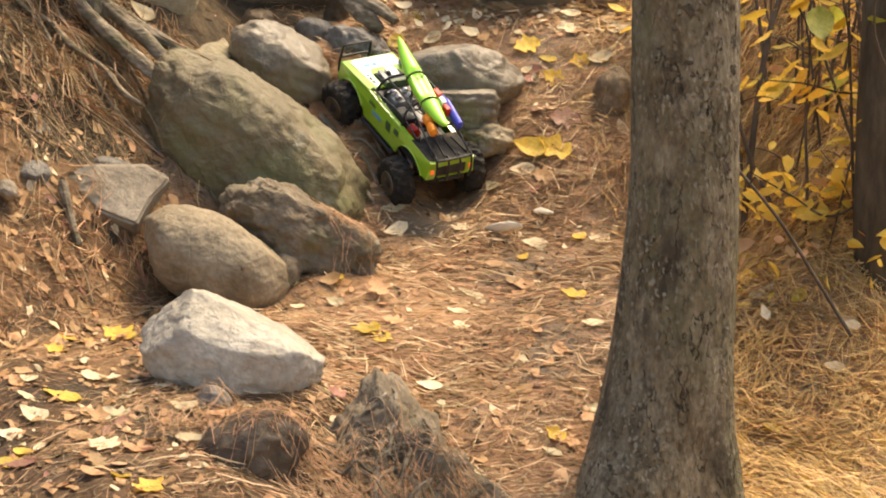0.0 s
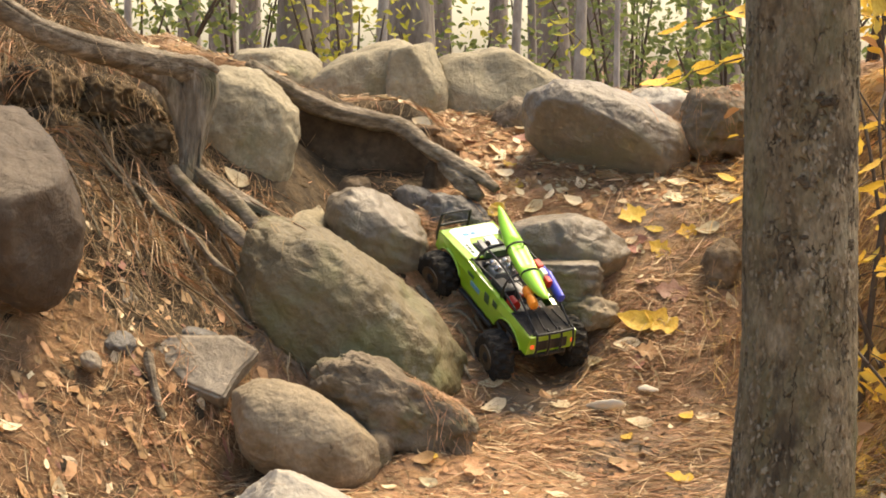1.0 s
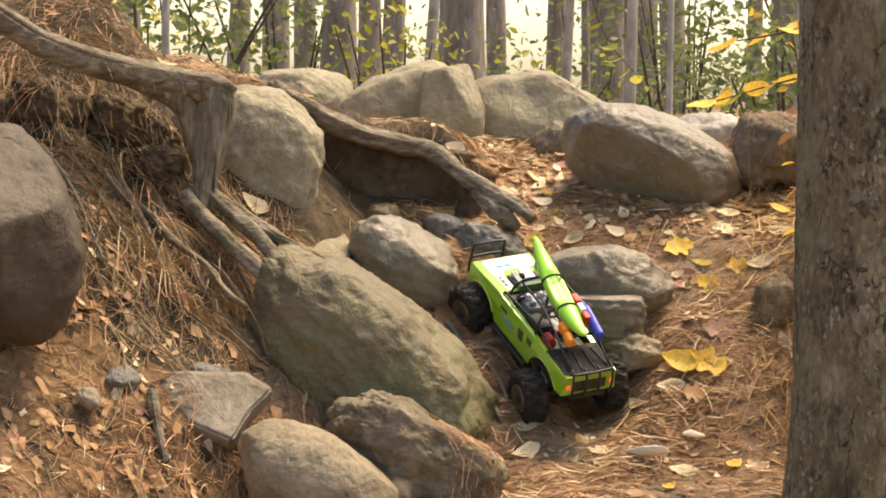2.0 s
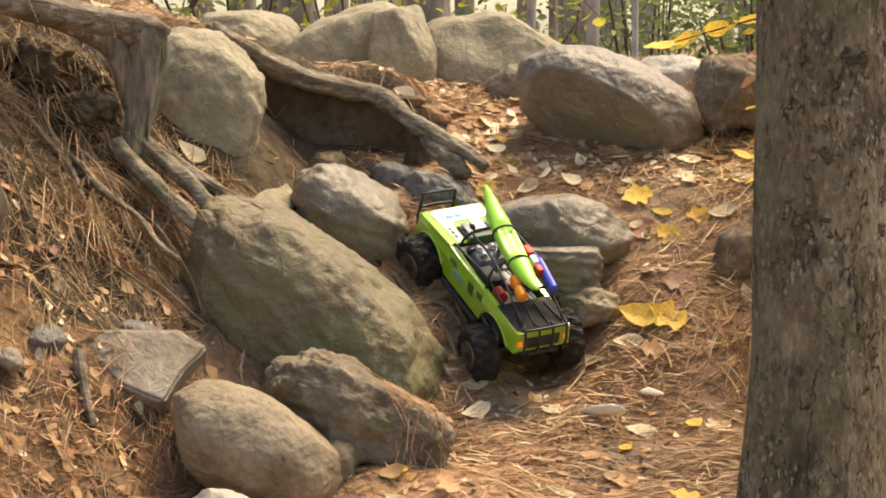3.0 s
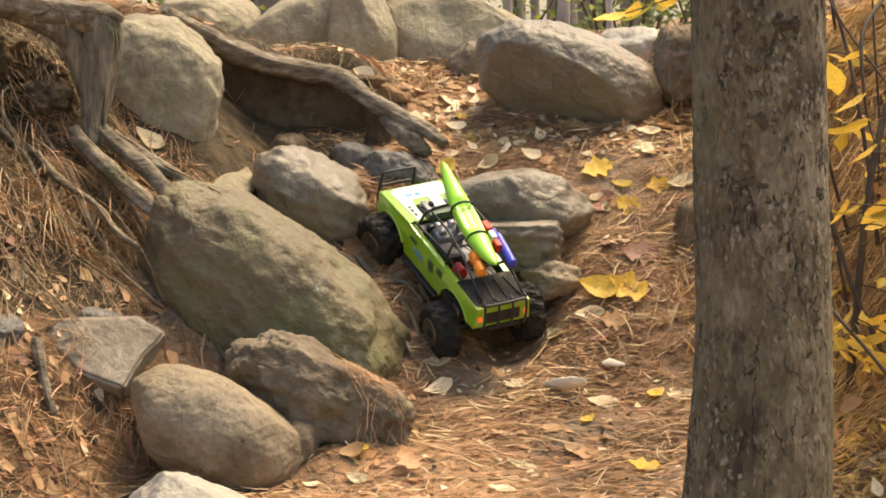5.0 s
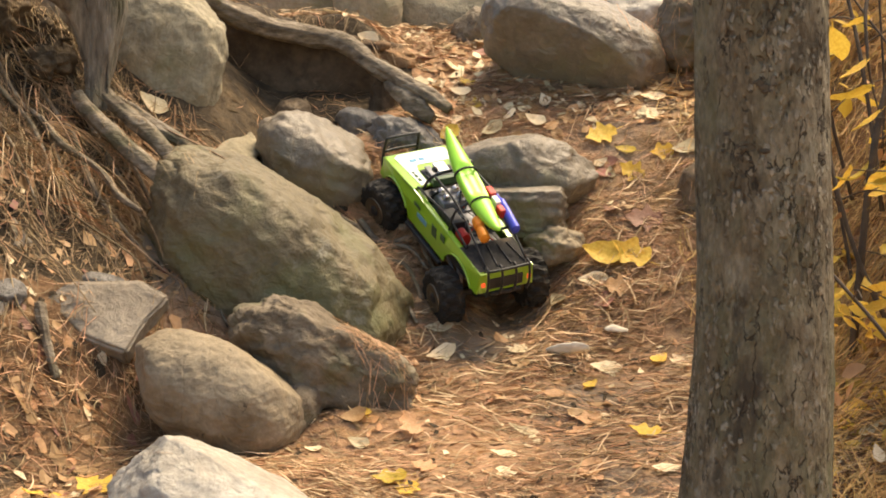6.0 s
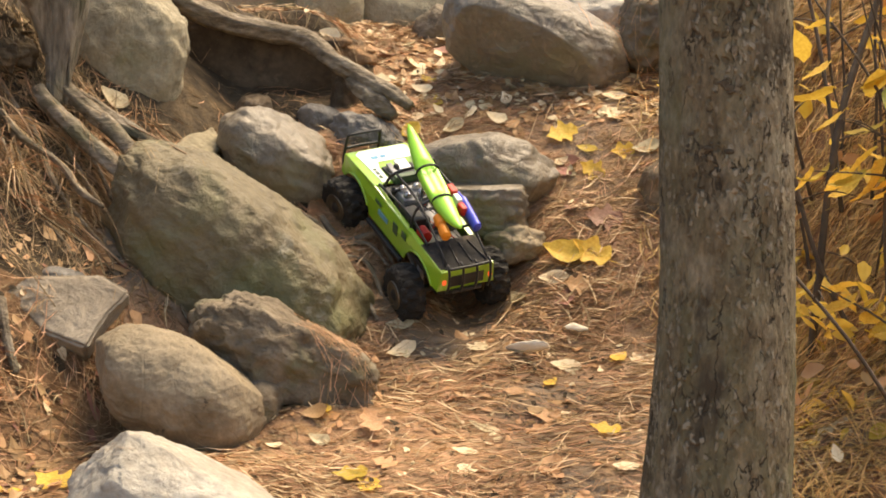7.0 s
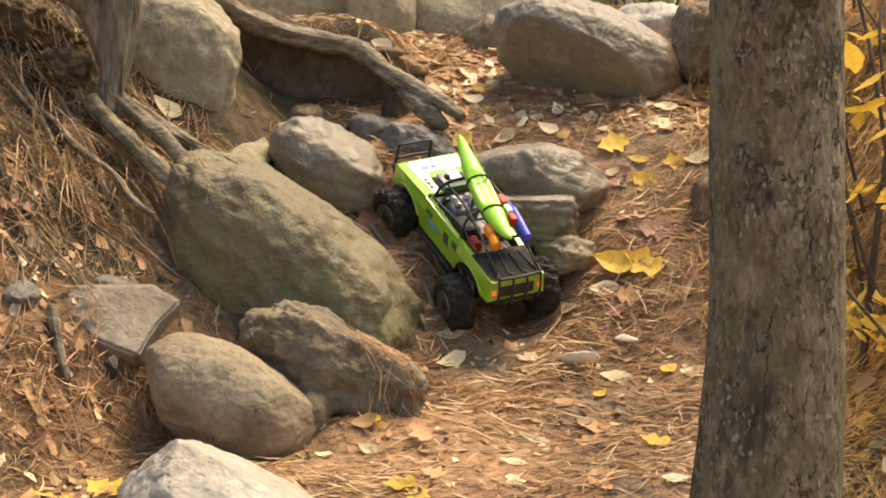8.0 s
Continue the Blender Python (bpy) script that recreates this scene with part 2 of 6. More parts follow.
bark_skin(BARK)
FLAKE = material("bark_flake", [(0.3, (0.095, 0.075, 0.048)), (0.7, (0.20, 0.168, 0.118))], scale=1.5, rough=0.9, bump=0.0, spread=0.3)
ROOT = material("weathered_root", [(0.3, (0.085, 0.064, 0.042)), (0.5, (0.19, 0.150, 0.104)), (0.70, (0.34, 0.285, 0.21))], scale=38, fine=120,
                rough=0.82, bump=1.0, bump_scale=80, stretch=(0.4, 0.7, 1), distort=0.6, stain=[((0.10, 0.088, 0.05), 9.0, (0.54, 0.68)), ((0.05, 0.037, 0.025), 22.0, (0.63, 0.72))])
ROOT_DOWN = material("hanging_root", [(0.3, (0.085, 0.064, 0.042)), (0.5, (0.19, 0.150, 0.104)), (0.70, (0.34, 0.285, 0.21))], scale=38, fine=120,
                rough=0.82, bump=1.0, bump_scale=80, stretch=(1, 1, 0.2), distort=0.6, stain=[((0.10, 0.088, 0.05), 9.0, (0.54, 0.68)), ((0.05, 0.037, 0.025), 22.0, (0.63, 0.72))])
ROOT_TAN = material("fine_root", [(0.3, (0.12, 0.078, 0.042)), (0.5, (0.24, 0.165, 0.095)), (0.7, (0.38, 0.28, 0.17))], scale=6, fine=60, rough=0.85, bump=0.3, spread=0.4)
NEEDLE = material("pine_needle", [(0.3, (0.240, 0.123, 0.055)), (0.5, (0.372, 0.208, 0.101)), (0.7, (0.497, 0.307, 0.169))], scale=5, rough=0.6,
                  bump=0, spread=0.5)
NEEDLE_GOLD = material("golden_needle", [(0.3, (0.437, 0.239, 0.078)), (0.5, (0.624, 0.385, 0.135)), (0.7, (0.749, 0.52, 0.229))], scale=5, rough=0.6, bump=0, spread=0.4)
NEEDLE_PALE = material("bleached_needle", [(0.3, (0.47, 0.31, 0.16)), (0.7, (0.68, 0.50, 0.29))], scale=5, rough=0.55, bump=0, spread=0.35)
NEEDLE_DULL = material("dull_needle", [(0.3, (0.20, 0.13, 0.07)), (0.7, (0.40, 0.28, 0.15))], scale=5, rough=0.8, bump=0, spread=0.4)
LEAF_GOLD = leafy("gold_leaf", [(0.3, (0.62, 0.36, 0.05)), (0.6, (0.80, 0.56, 0.10)), (0.8, (0.86, 0.66, 0.22))])
LEAF_PALE = leafy("pale_leaf", [(0.3, (0.62, 0.47, 0.27)), (0.6, (0.78, 0.65, 0.42)), (0.8, (0.86, 0.78, 0.6))], thin=0.2)
LEAF_BROWN = leafy("brown_leaf", [(0.3, (0.36, 0.19, 0.08)), (0.6, (0.52, 0.30, 0.14)), (0.8, (0.62, 0.42, 0.24))], thin=0.15)
LEAF_RED = leafy("red_leaf", [(0.3, (0.22, 0.09, 0.055)), (0.6, (0.36, 0.17, 0.12)), (0.8, (0.42, 0.26, 0.22))], thin=0.15)
LEAF_GREEN = leafy("green_leaf", [(0.3, (0.095, 0.125, 0.042)), (0.6, (0.18, 0.22, 0.075)), (0.8, (0.33, 0.34, 0.12))], thin=0.45)
LEAF_LIME = leafy("lime_leaf", [(0.3, (0.28, 0.30, 0.05)), (0.6, (0.45, 0.42, 0.07)), (0.8, (0.62, 0.55, 0.12))], thin=0.45)
FAR_BARK = material("far_bark", [(0.3, (0.15, 0.125, 0.10)), (0.7, (0.33, 0.285, 0.235))], scale=10, fine=30, rough=0.9, bump=0.5, stretch=(1, 1, 0.3))
PALE_BARK = material("pale_bark", [(0.3, (0.26, 0.23, 0.19)), (0.7, (0.48, 0.44, 0.38))], scale=10, fine=30, rough=0.8, bump=0.4, stretch=(1, 1, 0.4))
TWIG_BARK = material("dark_bark", [(0.3, (0.046, 0.034, 0.021)), (0.7, (0.098, 0.076, 0.049))], scale=14, fine=60, rough=0.9, bump=0.8, stretch=(1, 1, 0.3))
TWIG = material("twig", [(0.3, (0.05, 0.035, 0.025)), (0.7, (0.12, 0.088, 0.06))], scale=20, rough=0.8, bump=0.4)
CHIP = material("bare_wood", [(0.3, (0.66, 0.55, 0.40)), (0.7, (0.80, 0.72, 0.57))], scale=20, rough=0.7, bump=0.3)

# ---- builders ----
def link_mesh(name, bm, mat, parent=None, smooth_faces=True):
    me = bpy.data.meshes.new(name)
    bm.to_mesh(me)
    bm.free()
    if smooth_faces:
        me.polygons.foreach_set("use_smooth", [True] * len(me.polygons))
    me.materials.append(mat)
    ob = new(name, me)
    if parent:
        ob.parent = parent
    return ob


def part(name, bm, mat, parent, label=""):
    return tagged(link_mesh(name, bm, mat, parent, False), label)


def mesh_from(name, verts, faces, mat, smooth_faces=False):
    me = bpy.data.meshes.new(name)
    me.from_pydata(verts, [], faces)
    me.materials.append(mat)
    if smooth_faces:
        me.polygons.foreach_set("use_smooth", [True] * len(me.polygons))
    return me


def smooth(a, b, v):
    u = min(1.0, max(0.0, (v - a) / (b - a)))
    return u * u * (3 - 2 * u)


def relief(p, seed, octaves=5, gain=0.5):
    """Fractal noise about zero."""
    total, amp, q = 0.0, 1.0, p + Vector((seed * 7.31, seed * 3.17, seed * 5.77))
    for _ in range(octaves):
        total += amp * noise.noise(q)
        q, amp = q * 2.03 + Vector((1.7, 9.2, 3.3)), amp * gain
    return total


def rock(name, at, half, tilt=0.0, seed=1, mat=None, label="", cuts=7, rough=0.09, square=0.0, turn=0.0, lean=0.0, fine=5, category="rock",
         ridged=0.0, ledge=0.0, breaks=(), skirt=0.4, facet=0.055):
    """A weathered stone: a round body planed by a few breaks, with large and small relief and crisp ledges."""
    rng = random.Random(seed)
    bm = bmesh.new()
    bmesh.ops.create_icosphere(bm, subdivisions=fine, radius=1.0)
    mean = (half[0] * half[1] * half[2]) ** (1 / 3)
    near_by, half_way = Vector((31.4, 7.7, 2.2)), Vector((0.5, 0.5, 0.5))
    planes = [(Vector(n).normalized(), d) for n, d in breaks]
    down = pose(0, 0, 0, lean, tilt, turn).to_3x3().inverted() @ Vector((0, 0, -1))
    down = Vector((down.x / half[0], down.y / half[1], down.z / half[2])).normalized()
    for _ in range(cuts):
        n = Vector((rng.uniform(-1, 1), rng.uniform(-1, 1), rng.uniform(-0.7, 1))).normalized()
        planes.append((n, rng.uniform(0.72, 0.93)))
    for v in bm.verts:
        p = v.co.copy()
        if square:
            big = max(abs(p.x), abs(p.y), abs(p.z))
            p = p.lerp(p / big, square)
        for n, d in planes:
            over = p.dot(n) - d
            if over > 0:
                p -= n * over * 0.85
        deep = p.dot(down)
        if deep > 0 and skirt:
            side = p - down * deep
            p = down * deep * 1.25 + side * (1 + skirt * (min(1 / max(0.05, side.length), 2.2) - 1) * smooth(0.0, 0.5, deep))
        g = Vector((p.x * half[0], p.y * half[1], p.z * half[2])) / mean
        k = 1 + rough * 1.5 * relief(g * 1.2, seed, 3) + rough * 0.42 * relief(g * 4.2, seed + 9, 5, 0.56)
        k -= 0.022 * max(0.0, 1 - abs(relief(g * 1.7, seed + 6, 2)) / 0.03) + 0.010 * max(0.0, 1 - abs(relief(g * 4.0, seed + 7, 2)) / 0.035)
        step = relief(g * 2.6, seed + 8, 2) * 5
        k += 0.010 * (math.floor(step) + smooth(0.35, 0.65, step - math.floor(step)) - step)
        for f, amount in ((1.9, facet), (5.0, facet * 0.42)):
            q = (g + 0.16 * Vector((noise.noise(g * 3), noise.noise(g * 3 + near_by), noise.noise(g * 3 - near_by)))) * f + Vector((seed * 3.1, seed * 1.7, seed * 0.9))
            cell = noise.voronoi(q)[1][0]
            k += amount * (q - cell).dot(noise.cell_vector(cell * 7.3) - half_way)
        if ridged:
            k -= ridged * abs(relief(g * 3.0, seed + 4, 4)) ** 0.7
        if ledge:
            k += ledge * (relief(Vector((g.x * 0.8, g.y, g.z * 7)), seed + 5, 2))
        v.co = Vector((p.x * half[0], p.y * half[1], p.z * half[2])) * k
    ob = link_mesh(name, bm, mat)
    ob.matrix_world = pose(*at, lean, tilt, turn)
    return tagged(ob, label, category)


def slab(name, at, outline, thick, turn, seed, mat, label, category="rock"):
    """A flat broken stone: an angular outline given a thickness, chipped edges and a faintly uneven face."""
    bm = bmesh.new()
    low = [bm.verts.new((x * 1.03, y * 1.03, -thick)) for x, y in outline]
    top = [bm.verts.new((x, y, 0)) for x, y in outline]
    n = len(outline)
    bm.faces.new(list(reversed(top)))
    bm.faces.new(low)
    for i in range(n):
        bm.faces.new((low[i], top[i], top[(i + 1) % n], low[(i + 1) % n]))
    bmesh.ops.recalc_face_normals(bm, faces=bm.faces[:])
    bmesh.ops.bevel(bm, geom=bm.edges[:], offset=0.004, segments=2, affect="EDGES")
    bmesh.ops.triangulate(bm, faces=bm.faces[:])
    for _ in range(4):
        bmesh.ops.subdivide_edges(bm, edges=[e for e in bm.edges if e.calc_length() > 0.006], cuts=1)
        bmesh.ops.triangulate(bm, faces=bm.faces[:])
    for v in bm.verts:
        v.co += Vector((relief(v.co * 40, seed, 3), relief(v.co * 40, seed + 1, 3), relief(v.co * 28, seed + 2, 4))) * 0.0022
    ob = link_mesh(name, bm, mat)
    ob.matrix_world = pose(*at, *turn)
    return tagged(ob, label, category)


def tube(bm, points, radii, sides=10, seed=1, rough=0.12, knots=4.0, flat=1.0, steps=8, flute=0.0):
    """A gnarled limb swept along a smooth line through the points."""
    pts = [Vector(p) for p in points]
    line, rad = [], []
    for i in range(len(pts) - 1):
        a, b = pts[max(i - 1, 0)], pts[i]
        c, d = pts[i + 1], pts[min(i + 2, len(pts) - 1)]
        for k in range(steps):
            u = k / steps
            line.append(0.5 * (2 * b + (c - a) * u + (2 * a - 5 * b + 4 * c - d) * u * u + (3 * b - a - 3 * c + d) * u ** 3))
            rad.append(radii[i] + (radii[i + 1] - radii[i]) * u)
    line.append(pts[-1])
    rad.append(radii[-1])
    rings, side = [], None
    for i, p in enumerate(line):
        way = (line[min(i + 1, len(line) - 1)] - line[max(i - 1, 0)]).normalized()
        side = (side - way * side.dot(way)).normalized() if side else way.orthogonal().normalized()
        up = way.cross(side)
        ring = []
        for s in range(sides):
            a = 2 * math.pi * s / sides
            r = rad[i] * (1 + rough * relief(Vector((math.cos(a) * 1.5, math.sin(a) * 1.5, i * 0.22 * knots / 4)), seed, 2))
            if flute:
                r *= 1 + flute * relief(Vector((math.cos(a) * 4, math.sin(a) * 4, i * 0.06)), seed + 3, 2) + flute * 0.35 * relief(Vector((math.cos(a) * 9, math.sin(a) * 9, i * 0.08)), seed + 5, 2)
            ring.append(bm.verts.new(p + side * math.cos(a) * r + up * math.sin(a) * r * flat))
        rings.append(ring)
    for a, b in zip(rings, rings[1:]):
        for s in range(sides):
            bm.faces.new((a[s], a[(s + 1) % sides], b[(s + 1) % sides], b[s]))
    bm.faces.new(list(reversed(rings[0])))
    bm.faces.new(rings[-1])


def limb(name, points, radii, mat, label, category, parent=None, **kw):
    bm = bmesh.new()
    tube(bm, points, radii, **kw)
    ob = link_mesh(name, bm, mat, parent)
    return ob if parent else tagged(ob, label, category)


# ---- the ground: one sheet, fine along the trail and coarse out to the horizon ----
PROFILE = ((-80, -0.6), (0.5, -0.44), (1.6, -0.22), (2.5, -0.108), (3.05, -0.066), (3.33, 0.0), (3.52, 0.156), (3.75, 0.361),
           (3.87, 0.42), (4.1, 0.508), (4.4, 0.59), (4.7, 0.57), (6.0, 0.36), (8.0, 0.12), (20.0, -0.5), (900.0, -0.9))


def trail(y):
    """Height of the trail along its middle."""
    for (a, za), (b, zb) in zip(PROFILE, PROFILE[1:]):
        if y <= b:
            return za + (zb - za) * (y - a) / (b - a)
    return PROFILE[-1][1]


def shape(x, y):
    """The ground without its fine relief: trail, left bank, right bank, drop beside the near trunk."""
    z = sum(trail(y + d) for d in (-0.06, -0.03, 0.0, 0.03, 0.06)) / 5
    toe = -0.42 + 0.12 * smooth(3.00, 3.16, y) + 0.06 * smooth(3.16, 3.36, y) - 0.9 * max(0.0, min(3.0 - y, 1.3))
    far = max(0.0, toe - x)
    steep = 0.60 + 0.25 * smooth(3.05, 3.3, y)
    bank = (0.85 + 0.22 * smooth(2.9, 3.05, y)) * min(far, 0.16) + steep * max(0.0, far - 0.16)
    z += min(bank, 0.48 + 0.12 * max(0.0, min(bank, 6.0) - 0.48)) * (1 - 0.75 * smooth(3.75, 4.1, y))
    z += 0.12 * smooth(3.93, 3.99, y) * smooth(0.06, -0.1, x) * (1 - 0.75 * smooth(3.95, 4.2, y))
    z += smooth(0.58, 0.95, x) * (0.36 * smooth(2.75, 3.4, y) * (1 - 0.8 * smooth(3.5, 4.2, y)))
    z -= 0.36 * max(0.0, min(2.85 - y, 0.8)) * smooth(-0.35, 0.25, x)
    z -= 0.25 * max(0.0, min(x - 0.3, 0.5)) * (1 - smooth(2.6, 3.0, y))
    z -= 0.13 * math.exp(-((x - 0.17) / 0.10) ** 2 - ((y - 3.58) / 0.14) ** 2)
    z += 0.10 * math.exp(-((x + 0.29) / 0.12) ** 2 - ((y - 3.27) / 0.09) ** 2)
    z += 0.036 * math.exp(-((x + 0.08) / 0.12) ** 2 - ((y - 3.07) / 0.06) ** 2)
    z += 0.03 * math.exp(-((x + 0.12) / 0.09) ** 2 - ((y - 2.57) / 0.07) ** 2)
    z -= 0.04 * math.exp(-((x + 0.04) / 0.06) ** 2 - ((y - 3.60) / 0.06) ** 2)
    return z


def land(x, y):
    """Height of the ground with its lumps and hollows."""
    near = 1 - smooth(5, 12, math.hypot(x, y - 3))
    z = shape(x, y)
    bank = smooth(0.05, 0.30, -0.36 - x)
    z += near * (0.014 + 0.02 * bank) * relief(Vector((x * 5, y * 5, 0.3)), 3, 4) + near * 0.006 * relief(Vector((x * 24, y * 24, 1.3)), 4, 3)
    return z + (1 - near) * 0.25 * noise.noise(Vector((x * 0.15, y * 0.15, 0)))


def spaced(lo, a, b, hi, step):
    """Even steps from a to b, growing steps out to lo and hi."""
    mid = [a + step * i for i in range(int((b - a) / step) + 1)]
    left, right, d = [], [], step
    while a - d > lo:
        d *= 1.35
        left.append(a - d)
    d = step
    while b + d < hi:
        d *= 1.35
        right.append(b + d)
    return list(reversed(left)) + mid + right


GX, GY = spaced(-600, -1.15, 1.25, 600, 0.011), spaced(-300, 1.7, 4.7, 900, 0.0115)
verts = [(x, y, land(x, y)) for y in GY for x in GX]
W = len(GX)
faces = [(j * W + i, j * W + i + 1, (j + 1) * W + i + 1, (j + 1) * W + i) for j in range(len(GY) - 1) for i in range(W - 1)]
ground_mesh = mesh_from("ground", verts, faces, EARTH, True)
ground_mesh.materials.append(HUMUS_SHADE)
ground_mesh.materials.append(DUFF)
ground_mesh.materials.append(SHADE_DUFF)
soil = []
for j in range(len(GY) - 1):
    for i in range(W - 1):
        x, y = GX[i], GY[j]
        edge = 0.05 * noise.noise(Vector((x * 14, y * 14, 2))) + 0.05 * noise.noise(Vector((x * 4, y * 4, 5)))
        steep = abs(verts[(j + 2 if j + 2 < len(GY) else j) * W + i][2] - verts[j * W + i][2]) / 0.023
        # dark: undercut bank and root hollow, their shade put into the soil colour
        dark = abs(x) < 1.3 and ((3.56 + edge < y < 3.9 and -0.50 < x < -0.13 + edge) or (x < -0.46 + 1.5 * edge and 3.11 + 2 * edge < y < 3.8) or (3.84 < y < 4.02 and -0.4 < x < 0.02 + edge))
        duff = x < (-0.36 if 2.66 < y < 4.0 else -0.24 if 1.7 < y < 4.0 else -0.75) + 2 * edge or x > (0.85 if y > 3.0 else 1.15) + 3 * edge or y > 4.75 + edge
        # index 3: near left patch, shade painted on the ground
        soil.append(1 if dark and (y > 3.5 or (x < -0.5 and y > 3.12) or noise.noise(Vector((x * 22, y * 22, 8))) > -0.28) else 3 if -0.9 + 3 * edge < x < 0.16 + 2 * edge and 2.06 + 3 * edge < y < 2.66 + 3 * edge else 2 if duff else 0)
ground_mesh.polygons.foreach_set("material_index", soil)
ground = tagged(new("ground", ground_mesh), "brown forest earth trail strewn with orange pine needles", "ground", "", "structure")


rock("boulder", (-0.210, 3.400, 0.158), (0.274, 0.168, 0.143), 42, 3, ROCK_GREEN, "large rounded olive-grey mossy boulder at the foot of the bank", cuts=2, rough=0.07, ledge=0.012, fine=6, square=0.14, skirt=0.1, facet=0.045, breaks=[((0.1, -0.25, 0.95), 0.95), ((0.8, -0.3, 0.45), 0.93)])
rock("rock", (-0.120, 3.148, 0.060), (0.160, 0.085, 0.062), 27, 5, ROCK_DIM, "long knobbly grey-brown rock with a raised snout", cuts=2, rough=0.13, ridged=0.02, facet=0.09, fine=6, skirt=0.65, square=0.2, breaks=[((-0.95, 0, 0.2), 0.84), ((0.1, 0, 1), 0.86)])
rock("rock", (-0.160, 3.062, -0.010), (0.046, 0.036, 0.036), 12, 8, ROCK_DIM, "small grey stone half buried in needles", fine=4, skirt=0.1)
rock("rock", (-0.276, 3.045, 0.024), (0.146, 0.106, 0.078), 25, 12, ROCK_TAN, "smooth rounded tan stone with dark pits", cuts=4, rough=0.04, facet=0.02, fine=6, skirt=0.15, breaks=[((0.45, 0.1, 0.88), 0.8)])
rock("rock", (-0.234, 2.612, -0.042), (0.152, 0.090, 0.090), 9, 14, ROCK_PALE, "pale whitish-grey angular rock on the trail edge", cuts=1, rough=0.045, fine=6, facet=0.05, skirt=0.4, breaks=[((0.52, 0.0, 0.85), 0.46), ((-0.9, -0.2, 0.35), 0.78), ((0.12, -0.62, 0.78), 0.66)])
slab("rock", (-0.452, 3.120, 0.138), ((-0.106, 0.022), (-0.066, 0.054), (0.045, 0.060), (0.092, 0.030), (0.058, -0.016), (0.030, -0.076), (-0.044, -0.046)), 0.040, (50, 4, 6), 17, ROCK_SLATE, "flat angular grey slate slab lying tilted on the bank")
rock("rock", (-0.479, 3.212, 0.164), (0.048, 0.040, 0.024), 14, 19, ROCK_DARK, "small dark grey stone on the bank", fine=4, skirt=0.1)
rock("rock", (-0.609, 3.110, 0.174), (0.031, 0.040, 0.022), 5, 21, ROCK_DARK, "small dark stone pressed into the bank", fine=4, skirt=0.1)
rock("rock", (-0.644, 3.012, 0.158), (0.020, 0.020, 0.015), 30, 22, ROCK_SLATE, "small pale pebble on the bank", fine=4, skirt=0.1)
slab("rock", (-0.623, 3.198, 0.262), ((-0.042, 0.022), (0.004, 0.034), (0.044, -0.012), (0.030, -0.032), (-0.016, -0.026)), 0.02, (50, 16, 10), 24, ROCK_SLATE, "flat grey stone lying on the slope")
rock("boulder", (-0.785, 3.004, 0.435), (0.122, 0.140, 0.190), -20, 26, ROCK_UMBER, "big dark brown boulder sticking out of the bank", cuts=4, rough=0.06, skirt=0.0, breaks=[((0.45, -0.5, 0.74), 0.60)])
rock("boulder", (-0.455, 3.742, 0.520), (0.140, 0.106, 0.140), 10, 31, ROCK_WARM, "tall rounded tan boulder behind an overhanging root", cuts=0, rough=0.05, square=0.14, facet=0.03, skirt=0.1, fine=6, breaks=[((0.62, -0.1, 0.78), 0.94)])
rock("rock", (-0.599, 3.637, 0.598), (0.046, 0.050, 0.043), 0, 33, ROCK_TAN, "small tan stone under the root", fine=4)
rock("rock", (-0.150, 3.682, 0.330), (0.120, 0.090, 0.070), 29, 36, ROCK_GREY, "rounded grey rock with curved bands", cuts=5, rough=0.07, ledge=0.03, facet=0.07, breaks=[((0.3, -0.4, 0.85), 0.72)])
rock("rock", (0.024, 3.752, 0.334), (0.090, 0.048, 0.056), 18, 38, ROCK_DARK, "dark wrinkled charcoal-grey rock", cuts=6, facet=0.1, rough=0.13, ridged=0.12)
rock("rock", (-0.070, 3.800, 0.376), (0.056, 0.036, 0.030), 20, 39, ROCK_DARK, "low dark grey rock behind a rounded rock", cuts=4, facet=0.08, rough=0.1, fine=4)
rock("rock", (0.230, 3.660, 0.302), (0.140, 0.090, 0.066), 14, 41, ROCK_GREY, "wedge-shaped grey-brown rock set in the slope", cuts=8, facet=0.1, rough=0.07, breaks=[((-0.72, 0, 0.70), 0.62)])
rock("rock", (0.198, 3.590, 0.237), (0.104, 0.070, 0.051), 3, 43, ROCK_GREY, "flat-topped grey-brown ledge rock", cuts=7, facet=0.1, rough=0.08, square=0.55, ledge=0.05, breaks=[((0.0, -0.12, 1.0), 0.7)])
rock("rock", (0.086, 3.610, 0.210), (0.042, 0.040, 0.034), 12, 46, ROCK_GREY, "low cracked grey-brown rock beside a ledge", cuts=4, facet=0.08, fine=4)
rock("rock", (0.275, 3.535, 0.172), (0.052, 0.045, 0.030), 0, 45, ROCK_TAN, "knobbly earthy rock in the eroded step", rough=0.15, ridged=0.05)
rock("boulder", (0.344, 3.947, 0.510), (0.196, 0.117, 0.104), 20, 48, ROCK_GREY, "long smooth grey boulder with an olive flank", cuts=0, facet=0.03, rough=0.05, square=0.12, skirt=0.0, fine=6, breaks=[((-0.9, -0.2, -0.2), 0.86), ((-0.25, -0.75, -0.6), 0.5)])
rock("boulder", (-0.205, 4.300, 0.598), (0.178, 0.110, 0.094), -24, 51, ROCK_WARM, "broad grey boulder sloping up on the crest", cuts=3, facet=0.05, rough=0.05, square=0.25, skirt=0.1)
